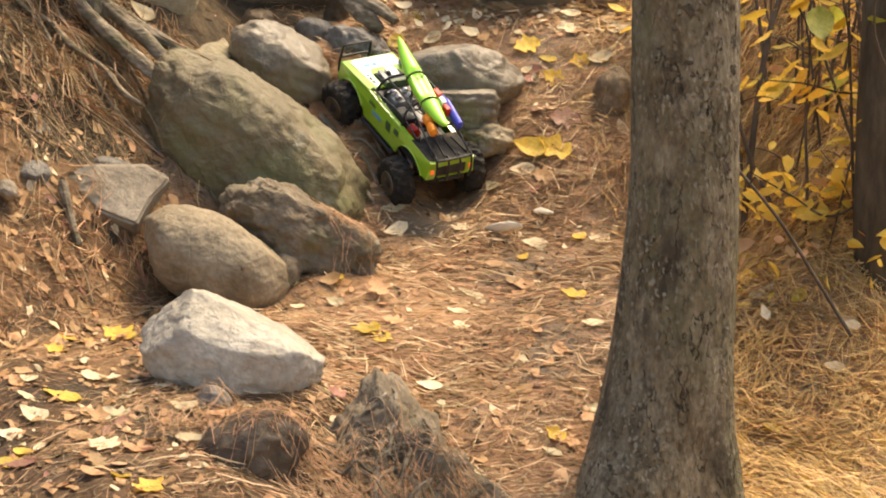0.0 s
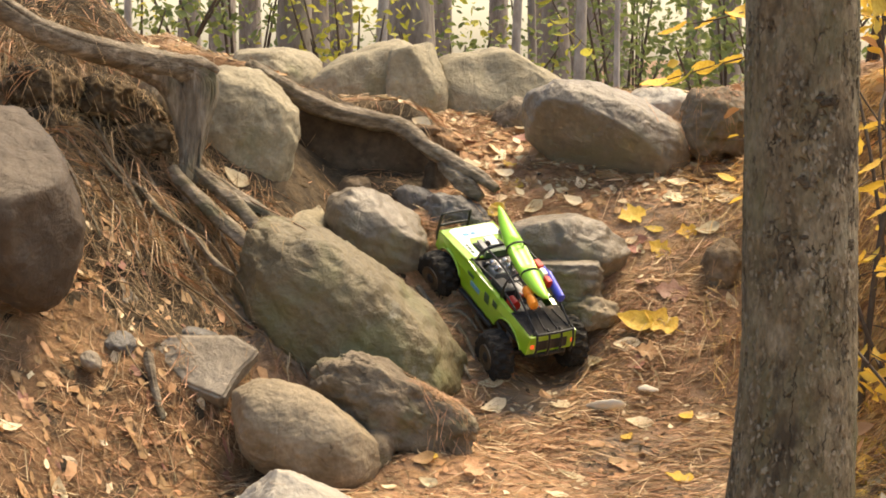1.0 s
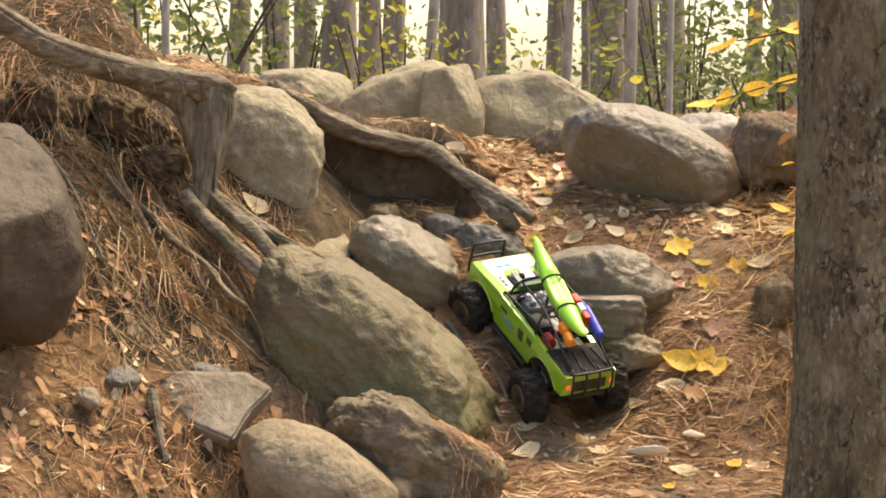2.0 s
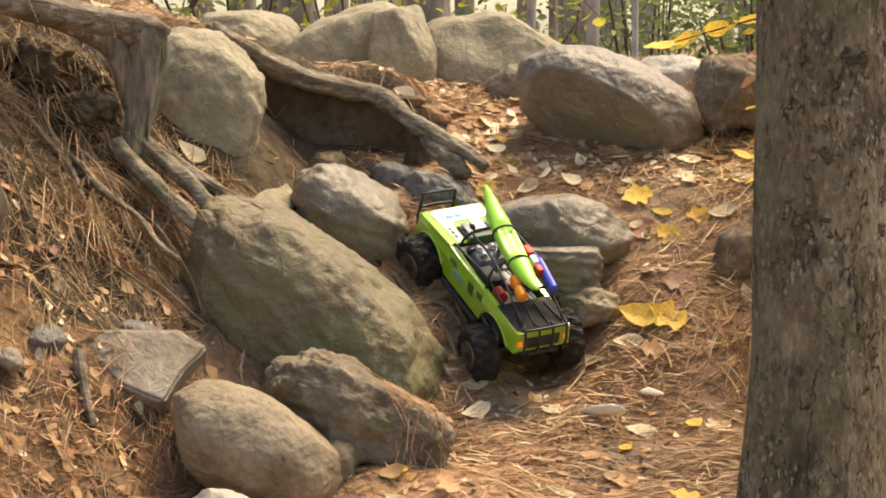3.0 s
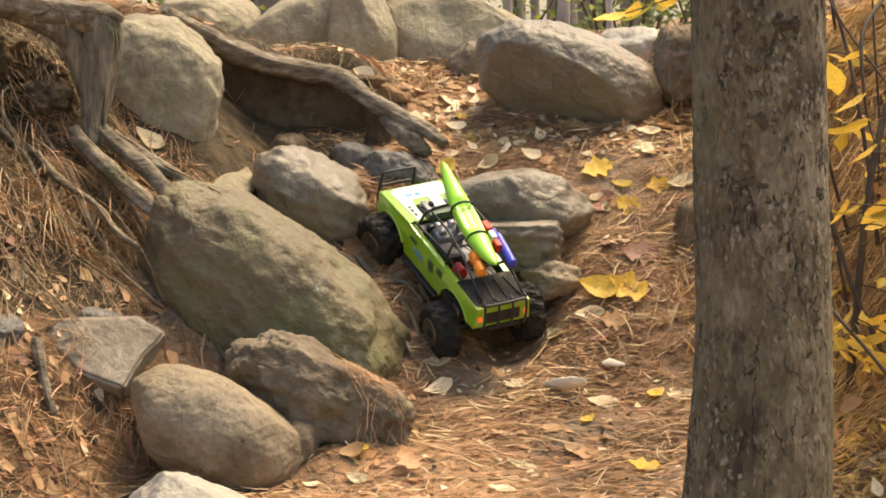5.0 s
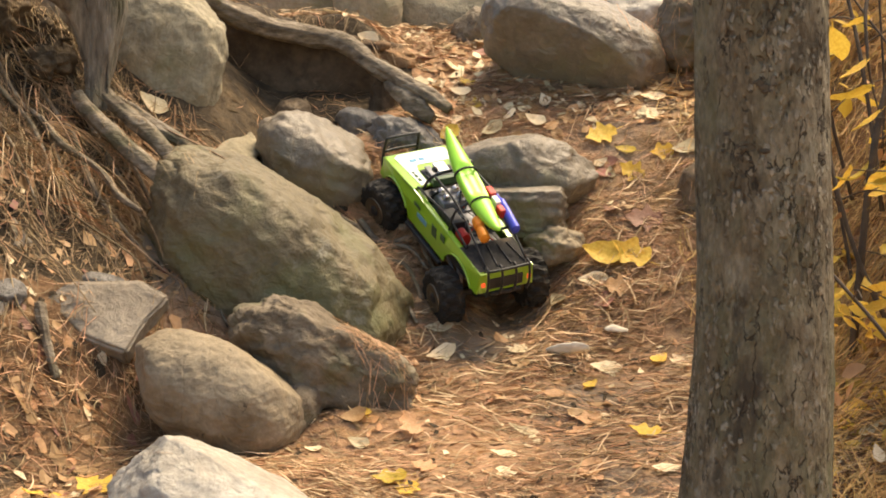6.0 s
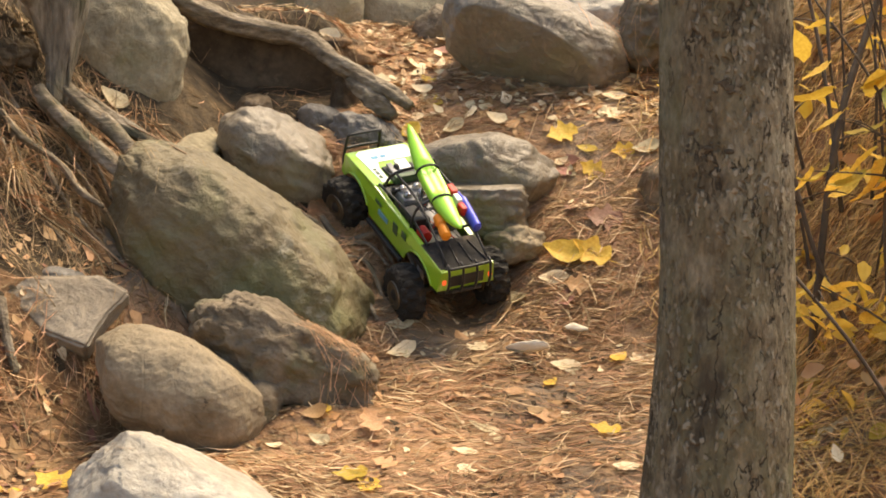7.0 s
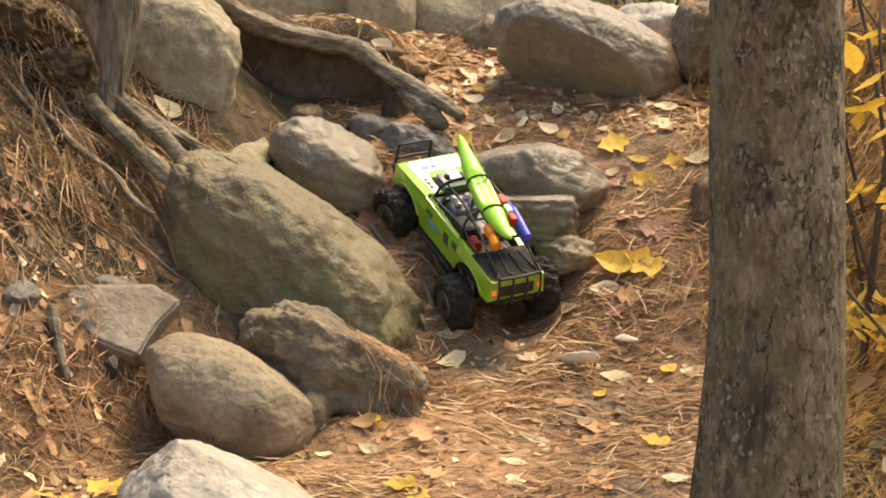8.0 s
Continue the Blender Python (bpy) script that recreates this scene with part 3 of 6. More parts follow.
rock("boulder", (-0.068, 4.240, 0.608), (0.074, 0.080, 0.112), 4, 53, ROCK_WARM, "upright blocky grey boulder on the crest", cuts=4, facet=0.05, rough=0.05, square=0.5, skirt=0.1, breaks=[((0.1, -0.9, 0.2), 0.78), ((-0.2, 0, 1), 0.9)])
rock("boulder", (0.158, 4.335, 0.570), (0.205, 0.120, 0.124), 6, 55, ROCK_WARM, "sloping lichen-grey boulder on the crest", cuts=2, facet=0.06, rough=0.06, square=0.4, skirt=0.1, breaks=[((0.62, 0, 0.78), 0.74), ((0.1, -0.8, 0.4), 0.8)])
rock("boulder", (-0.395, 4.306, 0.652), (0.112, 0.106, 0.050), 0, 57, ROCK_WARM, "low mossy grey boulder at the top of the bank", cuts=3, facet=0.06, rough=0.06, square=0.35)
rock("rock", (0.172, 4.180, 0.525), (0.066, 0.050, 0.066), -20, 59, ROCK_DIM, "small dark mossy rock leaning on a boulder", cuts=5)
rock("rock", (0.505, 4.254, 0.574), (0.082, 0.070, 0.041), 0, 61, ROCK_PALE, "pale sunlit rock on the crest", cuts=6)
rock("rock", (0.589, 3.969, 0.545), (0.087, 0.080, 0.074), 0, 63, ROCK_DIM, "dark earthy rock matted with needles", rough=0.16, ridged=0.1)
rock("rock", (-0.200, 3.833, 0.407), (0.035, 0.030, 0.022), 0, 65, ROCK_BROWN, "small brown stone under the root", fine=4)
rock("rock", (0.553, 3.613, 0.258), (0.042, 0.050, 0.052), 0, 67, ROCK_BROWN, "dark earthy rock in the bank", rough=0.14, fine=4)
rock("rock", (0.010, 2.435, -0.238), (0.185, 0.13, 0.172), 0, 69, ROCK_DIM, "rough grey-brown rock peak jutting from the trail", cuts=5, rough=0.22, ridged=0.16, fine=6, facet=0.2, turn=14, breaks=[((-0.66, -0.1, 0.75), 0.50), ((0.62, -0.15, 0.76), 0.52), ((0.0, -0.75, 0.66), 0.55)])
rock("rock", (-0.205, 2.330, -0.148), (0.085, 0.070, 0.058), -22, 71, ROCK_UMBER, "dark stone half under needles", cuts=5, facet=0.1)
rock("rock", (-0.267, 2.480, -0.109), (0.032, 0.030, 0.027), 0, 73, ROCK_DARK, "small dark stone on the trail", fine=4)
rock("rock", (-0.147, 2.588, -0.121), (0.042, 0.030, 0.014), 0, 75, ROCK_SLATE, "flat grey stone in the needles", fine=4)
rock("rock", (-0.340, 2.614, -0.095), (0.033, 0.030, 0.017), 0, 77, ROCK_DARK, "small grey stone beside a pale rock", fine=4)

def leaf_cloud(bm, spots, count, loose, size, rng):
    for k in range(count):
        c = rng.choice(spots) + Vector((rng.gauss(0, loose), rng.gauss(0, loose), rng.gauss(0, loose * 0.7)))
        s = rng.uniform(*size)
        m = Matrix.Translation(c) @ pose(0, 0, 0, rng.gauss(0, 45), rng.gauss(0, 45), rng.uniform(0, 360))
        w, f = s * rng.uniform(0.2, 0.3), s * rng.uniform(0.02, 0.14)
        a, b, c1, d, e, g = (bm.verts.new(m @ Vector(q)) for q in ((0, -s * 0.5, 0), (w, -s * 0.17, f), (w * 0.8, s * 0.16, f), (0, s * 0.5, -f * 0.6), (-w * 0.8, s * 0.16, f), (-w, -s * 0.17, f)))
        bm.faces.new((a, b, c1, d))
        bm.faces.new((d, e, g, a))


# ---- the near trunk ----
SCARS = ((259, 0.500, 0.20, 0.009), (240, 0.425, 0.30, 0.012), (321, 0.452, 0.10, 0.007), (320, 0.408, 0.12, 0.008), (300, 0.05, 0.1, 0.02), (285, 0.62, 0.2, 0.008))


def near_trunk():
    bm = bmesh.new()
    rows, sides = 560, 210
    z0, z1 = -0.42, 4.6
    grid = []
    for j in range(rows + 1):
        u = j / rows
        z = z0 + (1.5 * u / 0.88 if u < 0.88 else 1.5 + (z1 - z0 - 1.5) * (u - 0.88) / 0.12)
        cx = 0.483 - 0.035 * smooth(0.25, -0.35, z) - 0.004 * z
        r = 0.0835 + 0.014 * smooth(0.35, -0.1, z) - 0.009 * max(0, z - 0.4)
        ring = []
        for i in range(sides):
            a = 2 * math.pi * i / sides
            c, s = math.cos(a), math.sin(a)
            flare = 0.055 * smooth(0.05, -0.42, z) ** 1.5 * (1.0 + 0.7 * math.cos(3 * a + 0.6) - 0.7 * c)
            k = r + flare + 0.003 * relief(Vector((c * 2.2, s * 2.2, z * 4.4)), 2, 3)
            warp = 0.3 * noise.noise(Vector((c * 3, s * 3, z * 12)))
            rough = smooth(-0.25, 0.35, relief(Vector((c * 0.9, s * 0.9, z * 3.0)), 29, 2))
            fissure = abs(relief(Vector((c * 9 + warp, s * 9 + warp, z * 8)), 17, 3))
            torn = smooth(0.0, 0.35, relief(Vector((c * 3.5, s * 3.5, z * 14)), 31, 2))
            scale = abs(relief(Vector((c * 13 + warp, s * 13, z * 55)), 11, 2))
            k += 0.0022 * relief(Vector((c * 6 + warp, s * 6, z * 20)), 13, 3)
            k -= (0.0010 + 0.0046 * rough) * torn * max(0, 1 - fissure / 0.06)
            k -= (0.0001 + 0.0006 * rough) * max(0, 1 - scale / 0.12)
            k += 0.0007 * relief(Vector((c * 20, s * 20, z * 70)), 41, 2)
            ring.append(bm.verts.new((cx + c * k, 2.49 + s * k, z)))
        grid.append(ring)
    for a, b in zip(grid, grid[1:]):
        for i in range(sides):
            bm.faces.new((a[i], a[(i + 1) % sides], b[(i + 1) % sides], b[i]))
    bm.faces.new(grid[-1])
    tree = tagged(new("tree"), "straight tree with cracked flaking grey-brown bark beside the trail", "tree")
    link_mesh("trunk", bm, BARK, tree)
    rng = random.Random(8)
    tips = []
    for k in range(11):
        a, z = 2.4 * k, 2.9 + 0.16 * k
        e = Vector((0.47 + math.cos(a) * rng.uniform(0.5, 1.1), 2.49 + math.sin(a) * rng.uniform(0.5, 1.1), z + rng.uniform(0.3, 0.7)))
        limb("limb", [(0.47, 2.49, z), tuple(Vector((0.47, 2.49, z + 0.15)).lerp(e, 0.5)), tuple(e)], [0.022, 0.015, 0.005], BARK, "", "", tree, sides=8, seed=k)
        tips += [e, Vector((0.47, 2.49, z + 0.1)).lerp(e, 0.7)]
    crown = bmesh.new()
    leaf_cloud(crown, tips, 1500, 0.2, (0.05, 0.09), rng)
    link_mesh("crown", crown, LEAF_LIME, tree, False)
    for a0, zs, wide, high in SCARS:
        lumps = bmesh.new()
        for _ in range(16):
            a, z, size = radians(a0) + rng.gauss(0, wide * 0.55), zs + rng.gauss(0, high * 0.6), rng.uniform(0.0018, 0.0048)
            m = pose(0.481 + math.cos(a) * 0.0825, 2.49 + math.sin(a) * 0.0825, z, 0, 0, math.degrees(a) + 90) @ Matrix.Diagonal((size * rng.uniform(0.9, 1.7), 0.0022, size * 0.8, 1))
            bmesh.ops.create_icosphere(lumps, subdivisions=2, radius=1.0, matrix=m)
        for v in lumps.verts:
            v.co += v.co.normalized() * 0.0012 * relief(v.co * 300, 5, 2)
        tagged(link_mesh("branch_scar", lumps, TWIG_BARK, tree), "dark knobbly branch scar")
    flakes = []
    for _ in range(9):
        n = rng.randint(6, 9)
        rim = [(math.cos(6.283 * i / n) * rng.uniform(0.3, 0.7), math.sin(6.283 * i / n) * rng.uniform(0.6, 1.15)) for i in range(n)]
        vs = [(x, -0.2 - 0.15 * z, z) for x, z in rim] + [(x * 1.1, 0.3, z * 1.05) for x, z in rim]
        flakes.append(mesh_from("flake", vs, [tuple(range(n))] + [(i, n + i, n + (i + 1) % n, (i + 1) % n) for i in range(n)], FLAKE))
    for _ in range(260):
        a, z = radians(rng.uniform(185, 355)), rng.uniform(-0.25, 0.78)
        if relief(Vector((math.cos(a) * 0.9, math.sin(a) * 0.9, z * 3.0)), 29, 2) < rng.uniform(-0.5, 0.3):
            continue
        r = 0.0835 + 0.014 * smooth(0.35, -0.1, z) + 0.055 * smooth(0.05, -0.42, z) ** 1.5 * (1.0 + 0.7 * math.cos(3 * a + 0.6) - 0.7 * math.cos(a))
        cx = 0.483 - 0.035 * smooth(0.25, -0.35, z) - 0.004 * z
        f = new("bark_flake", rng.choice(flakes))
        f.parent = tree
        f.matrix_basis = pose(cx + math.cos(a) * r, 2.49 + math.sin(a) * r, z, 0, 0, math.degrees(a) + 90 + rng.gauss(0, 4)) @ Matrix.Diagonal((rng.uniform(0.002, 0.006), rng.uniform(0.002, 0.005), rng.uniform(0.003, 0.008), 1))
    return tree


near_trunk()


def gnarled(name, points, radii, label, strands=0, seed=1, category="root", mat=None, **kw):
    """A weathered root, with thinner strands grown along it."""
    bm = bmesh.new()
    tube(bm, points, radii, seed=seed, sides=kw.pop("sides", 26), rough=kw.pop("rough", 0.28), flute=kw.pop("flute", 0.24), **kw)
    ob = tagged(link_mesh(name, bm, mat or ROOT), label, category)
    rng = random.Random(seed)
    for _ in range(strands):
        off = Vector((rng.uniform(-1, 1), rng.uniform(-1, 0.2), rng.uniform(-0.3, 0.6)))
        limb("strand", [Vector(p) + off * r * 0.75 for p, r in zip(points, radii)], [r * rng.uniform(0.25, 0.42) for r in radii], mat or ROOT, "", "", ob, sides=7, seed=rng.randint(1, 99), rough=0.15)
    return ob


# one thick root that leaves the bank, bends like a knee and drops
arch = gnarled("root", [(-0.90, 3.27, 0.815), (-0.80, 3.33, 0.742), (-0.735, 3.365, 0.712), (-0.680, 3.40, 0.694), (-0.630, 3.44, 0.682), (-0.578, 3.48, 0.670), (-0.534, 3.51, 0.660), (-0.495, 3.53, 0.652), (-0.474, 3.54, 0.645)],
               [0.022, 0.023, 0.024, 0.025, 0.025, 0.0255, 0.027, 0.026, 0.018], "thick grey-brown root bending down the bank like a knee", 2, 4, rough=0.08, flute=0.12)
limb("fluted_web", [(-0.655, 3.43, 0.674), (-0.595, 3.475, 0.652), (-0.556, 3.505, 0.622), (-0.540, 3.515, 0.575), (-0.535, 3.512, 0.52)], [0.012, 0.020, 0.022, 0.019, 0.010], ROOT_DOWN, "", "", arch, sides=24, rough=0.06, seed=9, flute=0.16)
DROP = [(-0.548, 3.505, 0.664), (-0.510, 3.53, 0.648), (-0.504, 3.535, 0.612), (-0.511, 3.53, 0.562), (-0.517, 3.52, 0.512), (-0.520, 3.505, 0.473), (-0.522, 3.48, 0.435)]
GIRTH = [0.020, 0.036, 0.040, 0.033, 0.026, 0.020, 0.012]
limb("fluted_drop", DROP, GIRTH, ROOT_DOWN, "", "", arch, sides=40, rough=0.06, seed=7, flute=0.16)
rng = random.Random(52)
for k in range(15):
    u = -0.95 + 1.9 * (k + 0.5) / 15
    fray = rng.gauss(0, 0.007)
    line = [Vector(p) + Vector((u * r * 0.94 + fray * smooth(3, 6, i), -r * 0.88 * math.sqrt(1 - u * u), -0.25 * u * r * (i < 2))) for i, (p, r) in enumerate(zip(DROP, GIRTH))]
    w = rng.uniform(0.0028, 0.0046)
    limb("strand", line, [0.001, w, w, w, w * 0.9, w * 0.8, 0.0016], ROOT_DOWN, "", "", arch, sides=7, rough=0.12, seed=60 + k)
gnarled("root", [(-0.420, 3.788, 0.663), (-0.361, 3.836, 0.623), (-0.288, 3.866, 0.580), (-0.201, 3.881, 0.552), (-0.114, 3.879, 0.533), (-0.048, 3.841, 0.491),
                 (0.017, 3.802, 0.453), (0.062, 3.775, 0.430), (0.098, 3.752, 0.404)], [0.014, 0.018, 0.020, 0.020, 0.019, 0.018, 0.016, 0.013, 0.008],
        "long grey root bridging an eroded hollow", 3, 9)
gnarled("root", [(-0.016, 3.815, 0.452), (0.012, 3.795, 0.430), (0.040, 3.778, 0.408), (0.066, 3.765, 0.384)], [0.012, 0.019, 0.019, 0.010], "broad weathered root foot reaching the trail", 2, 14)
gnarled("root", [(-0.552, 3.485, 0.462), (-0.523, 3.45, 0.432), (-0.478, 3.42, 0.392), (-0.440, 3.395, 0.360), (-0.385, 3.355, 0.318), (-0.345, 3.34, 0.295)], [0.012, 0.0145, 0.0155, 0.015, 0.0135, 0.010], "smooth grey-brown root running down the bank", 1, 16, rough=0.12)
gnarled("root", [(-0.520, 3.515, 0.478), (-0.500, 3.495, 0.456), (-0.455, 3.465, 0.420), (-0.420, 3.445, 0.392), (-0.366, 3.395, 0.337), (-0.335, 3.375, 0.31)], [0.012, 0.0135, 0.0145, 0.014, 0.0125, 0.009], "smooth grey-brown root running down the bank", 1, 18, rough=0.12)
gnarled("root", [(-0.493, 3.527, 0.450), (-0.429, 3.489, 0.410), (-0.343, 3.43, 0.366)], [0.013, 0.016, 0.010], "pale flattened root behind the mossy boulder", 2, 20, flat=0.6)
gnarled("root", [(-0.60, 3.40, 0.43), (-0.56, 3.37, 0.385), (-0.50, 3.355, 0.345), (-0.46, 3.32, 0.30), (-0.42, 3.30, 0.275)], [0.005, 0.006, 0.0055, 0.006, 0.004], "thin root running down the bank", 0, 21)
for k, (x0, y0, x1, y1) in enumerate(((-0.11, 3.57, 0.02, 3.40), (-0.08, 3.58, 0.05, 3.44), (-0.06, 3.60, 0.10, 3.52), (-0.02, 3.61, 0.13, 3.56), (-0.09, 3.55, -0.01, 3.37), (0.0, 3.63, 0.15, 3.60), (-0.12, 3.60, 0.04, 3.52))):
    line = []
    for i in range(6):
        x, y = x0 + (x1 - x0) * i / 5 + 0.012 * math.sin(k * 2.1 + i * 1.7), y0 + (y1 - y0) * i / 5 + 0.010 * math.sin(k + i * 2.3)
        line.append((x, y, land(x, y) + 0.007 + 0.006 * math.sin(i * 1.9 + k)))
    gnarled("root", line, [0.006, 0.0065, 0.006, 0.005, 0.004, 0.003], "thin exposed root in the gully beside the mossy boulder", 1, 110 + k, sides=8, steps=5)
for k in range(7):
    line = []
    for i in range(6):
        u = i / 5
        x, y = -0.90 + 0.065 * k + 0.24 * u + 0.012 * math.sin(k * 1.9 + i * 1.3), 3.50 + 0.015 * (k % 3) - 0.25 * u + 0.012 * math.sin(k + i * 2.1)
        line.append((x, y, land(x, y) + 0.010 + 0.008 * math.sin(i * 1.7 + k)))
    gnarled("root", line, [0.0030, 0.0042, 0.0045, 0.0040, 0.0032, 0.0018], "long thin brown root trailing down the dark bank", 0, 130 + k, sides=8, steps=5)
gnarled("stick", [(-0.555, 3.085, land(-0.555, 3.085) + 0.030), (-0.542, 3.055, land(-0.542, 3.055) + 0.014), (-0.523, 3.020, land(-0.523, 3.02) + 0.008)], [0.010, 0.008, 0.006], "short grey broken stick lying on the bank", 0, 28, category="stick")
rock("earth_lip", (-0.22, 4.01, 0.525), (0.25, 0.09, 0.05), 9, 81, DUFF, "overhanging lip of root-bound earth above a hollow", cuts=2, rough=0.16, ridged=0.06, skirt=0.0, category="earth", turn=-3)
# Clods fill the hollow under the arching root; its shade is in their colour.
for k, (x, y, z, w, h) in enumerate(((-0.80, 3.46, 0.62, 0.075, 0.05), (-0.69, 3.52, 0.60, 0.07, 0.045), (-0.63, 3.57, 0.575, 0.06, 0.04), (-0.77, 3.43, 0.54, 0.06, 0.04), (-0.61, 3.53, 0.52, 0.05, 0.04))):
    rock("earth_clod", (x, y, z), (w, 0.06, h), 10, 84 + k, HUMUS_SHADE, "crumbling clod of bank earth coloured with the shade under the root", cuts=3, rough=0.26, ridged=0.15, skirt=0.0, category="earth", turn=36)
rock("earth_wall", (-0.175, 3.945, 0.475), (0.235, 0.050, 0.085), 24, 150, CLAY, "smooth dark eroded earth wall under a bridging root", cuts=2, rough=0.10, facet=0.03, skirt=0.3, category="earth", square=0.3, breaks=[((0.0, -0.95, -0.3), 0.55)])
rock("earth_pier", (-0.030, 3.865, 0.405), (0.028, 0.030, 0.075), 6, 152, CLAY, "dark pier of earth standing under the root", cuts=2, rough=0.16, skirt=0.5, category="earth")
# Added slab; its pale colour paints a sunlit patch of ground.
rock("rock", (-0.375, 3.665, 0.360), (0.125, 0.090, 0.014), 8, 93, ROCK_WARM, "flat pale slab added for a sunlit patch behind the mossy boulder", cuts=1, rough=0.05, square=0.3, category="rock", lean=22)
rock("rock", (-0.690, 3.335, 0.335), (0.062, 0.050, 0.052), 10, 95, ROCK_GREEN, "mossy stone held in the dark bank", cuts=3)


def wood_chip(x, y, length, turn, seed):
    """A split piece of pale wood: tapered, flattened, with a torn end."""
    bm = bmesh.new()
    tube(bm, [(-length / 2, 0, 0), (-length * 0.2, length * 0.02, 0.001), (length * 0.2, 0, 0), (length / 2, -length * 0.03, 0)], [length * 0.05, length * 0.17, length * 0.13, length * 0.03],
         sides=10, seed=seed, rough=0.3, flat=0.4, flute=0.2)
    ob = link_mesh("wood_chip", bm, CHIP)
    ob.matrix_world = pose(x, y, land(x, y) + 0.022, 16, 6, turn)
    return tagged(ob, "pale split chip of bare wood lying on the needles", "wood chip")


wood_chip(0.282, 3.306, 0.080, 155, 500)
wood_chip(0.37, 3.355, 0.04, 5, 501)


# ---- pine needles, in drifts that leave the trodden earth half bare ----
HX, HY = np.array(GX), np.array(GY)
HZ = np.array([v[2] for v in verts]).reshape(len(GY), len(GX))


def heights(x, y):
    i = np.clip(np.searchsorted(HX, x) - 1, 0, len(HX) - 2)
    j = np.clip(np.searchsorted(HY, y) - 1, 0, len(HY) - 2)
    u, v = (x - HX[i]) / (HX[i + 1] - HX[i]), (y - HY[j]) / (HY[j + 1] - HY[j])
    return (HZ[j, i] * (1 - u) + HZ[j, i + 1] * u) * (1 - v) + (HZ[j + 1, i] * (1 - u) + HZ[j + 1, i + 1] * u) * v


def drift(x, y, f=1.0):
    """A soft patchwork between 0 and 1."""
    s = np.sin(7 * f * x + 3 * np.sin(4 * f * y)) + np.sin(9 * f * y + 2.5 * np.sin(6 * f * x + 1)) + np.sin(17 * f * x - 13 * f * y + 1.3)
    return np.clip(0.5 + s / 4.5, 0, 1)


def needle_mat(name, count, box, mat, label, length, lift, seed, keep, width=0.0007):
    """Thin curved blades lying on the ground, each tilted a little its own way."""
    g = np.random.default_rng(seed)
    x, y = g.uniform(box[0], box[1], count * 3), g.uniform(box[2], box[3], count * 3)
    ok = g.random(count * 3) < keep(x, y)
    x, y = x[ok][:count], y[ok][:count]
    n = len(x)
    comb = np.where(x < -0.25, 0.85, 0.7 * np.sin(5 * x + 2 * np.sin(6 * y)) * np.cos(7 * y + 1.5 * np.sin(9 * x)))
    a = 0.05 + comb + g.normal(0, 0.5, n) + np.where(g.random(n) < np.where(x < -0.25, 0.2, 0.38), g.uniform(0, 6.3, n), 0)
    ln = length * g.uniform(0.45, 1.25, n)
    bend = g.normal(0, 0.22, n) * ln
    z0 = g.uniform(0.001, lift, n)
    rise = g.normal(0, lift * 0.6, n)
    cols = []
    for t in (-0.5, -0.17, 0.17, 0.5):
        px = x + np.cos(a) * ln * t - np.sin(a) * bend * (0.25 - t * t)
        py = y + 0.62 * np.sin(a) * ln * t + np.cos(a) * bend * (0.25 - t * t)
        pz = np.maximum(heights(px, py), heights(x, y) - 0.02) + np.maximum(0.0006, z0 + rise * t)
        w = width * (1.0 if abs(t) < 0.3 else 0.55)
        sx, sy = -np.sin(a) * w, np.cos(a) * w
        roll = g.normal(0, 0.5, n) * w
        cols += [np.stack([px - sx, py - sy, pz - roll], 1), np.stack([px + sx, py + sy, pz + roll], 1)]
    co = np.stack(cols, 1).reshape(-1, 3)
    base = (np.arange(n) * 8)[:, None]
    quads = np.concatenate([base + np.array([[k, k + 1, k + 3, k + 2]]) for k in (0, 2, 4)], 1).reshape(-1, 4)
    me = bpy.data.meshes.new(name)
    me.vertices.add(len(co))
    me.vertices.foreach_set("co", co.ravel())
    me.loops.add(quads.size)
    me.loops.foreach_set("vertex_index", quads.ravel())
    me.polygons.add(len(quads))
    me.polygons.foreach_set("loop_start", np.arange(len(quads)) * 4)
    me.update(calc_edges=True)
    me.materials.append(mat)
    return tagged(new(name, me), label, "pine needles", "", "stuff")


def hollow(x, y):
    """Bare soil under the bridging root, painted dark with its shade, and behind the shrubs."""
    return 1 - 0.93 * (x > -0.37) * (x < 0.0) * (y > 3.64) * (y < 4.02) - 0.3 * (x > 0.62) * (y > 3.05)


def litter(x, y):
    bare = np.exp(-((x - 0.06) / 0.26) ** 2 - ((y - 3.02) / 0.12) ** 2) + 0.6 * np.exp(-((x - 0.30) / 0.12) ** 2 - ((y - 3.20) / 0.05) ** 2)
    steep = np.clip((-0.36 - x) / 0.10, 0, 1) * np.clip((y - 3.02) / 0.12, 0, 1)
    left = np.clip((-0.26 - x) / 0.1, 0, 1) + 0.7 * np.clip((x - 0.42) / 0.1, 0, 1) * np.clip((y - 3.2) / 0.15, 0, 1)
    return np.clip(0.04 + 1.2 * drift(x, y, 1.3), 0, 1) * (1 - 0.85 * np.clip(bare, 0, 1)) * (1 - 0.90 * steep) * (1 - 0.70 * np.clip(left, 0, 1)) * (1 - 0.6 * (y < 2.65) * (x < 0.12)) * hollow(x, y)


needle_mat("pine_needles", 56000, (-0.95, 1.15, 2.05, 4.6), NEEDLE, "drift of dry orange pine needles over the trail", 0.056, 0.007, 5, litter, 0.0006)
needle_mat("pine_needles", 6000, (-0.95, 1.15, 2.05, 4.6), NEEDLE_PALE, "bleached straw-coloured needles on top of the drift", 0.07, 0.016, 36, litter, 0.0008)
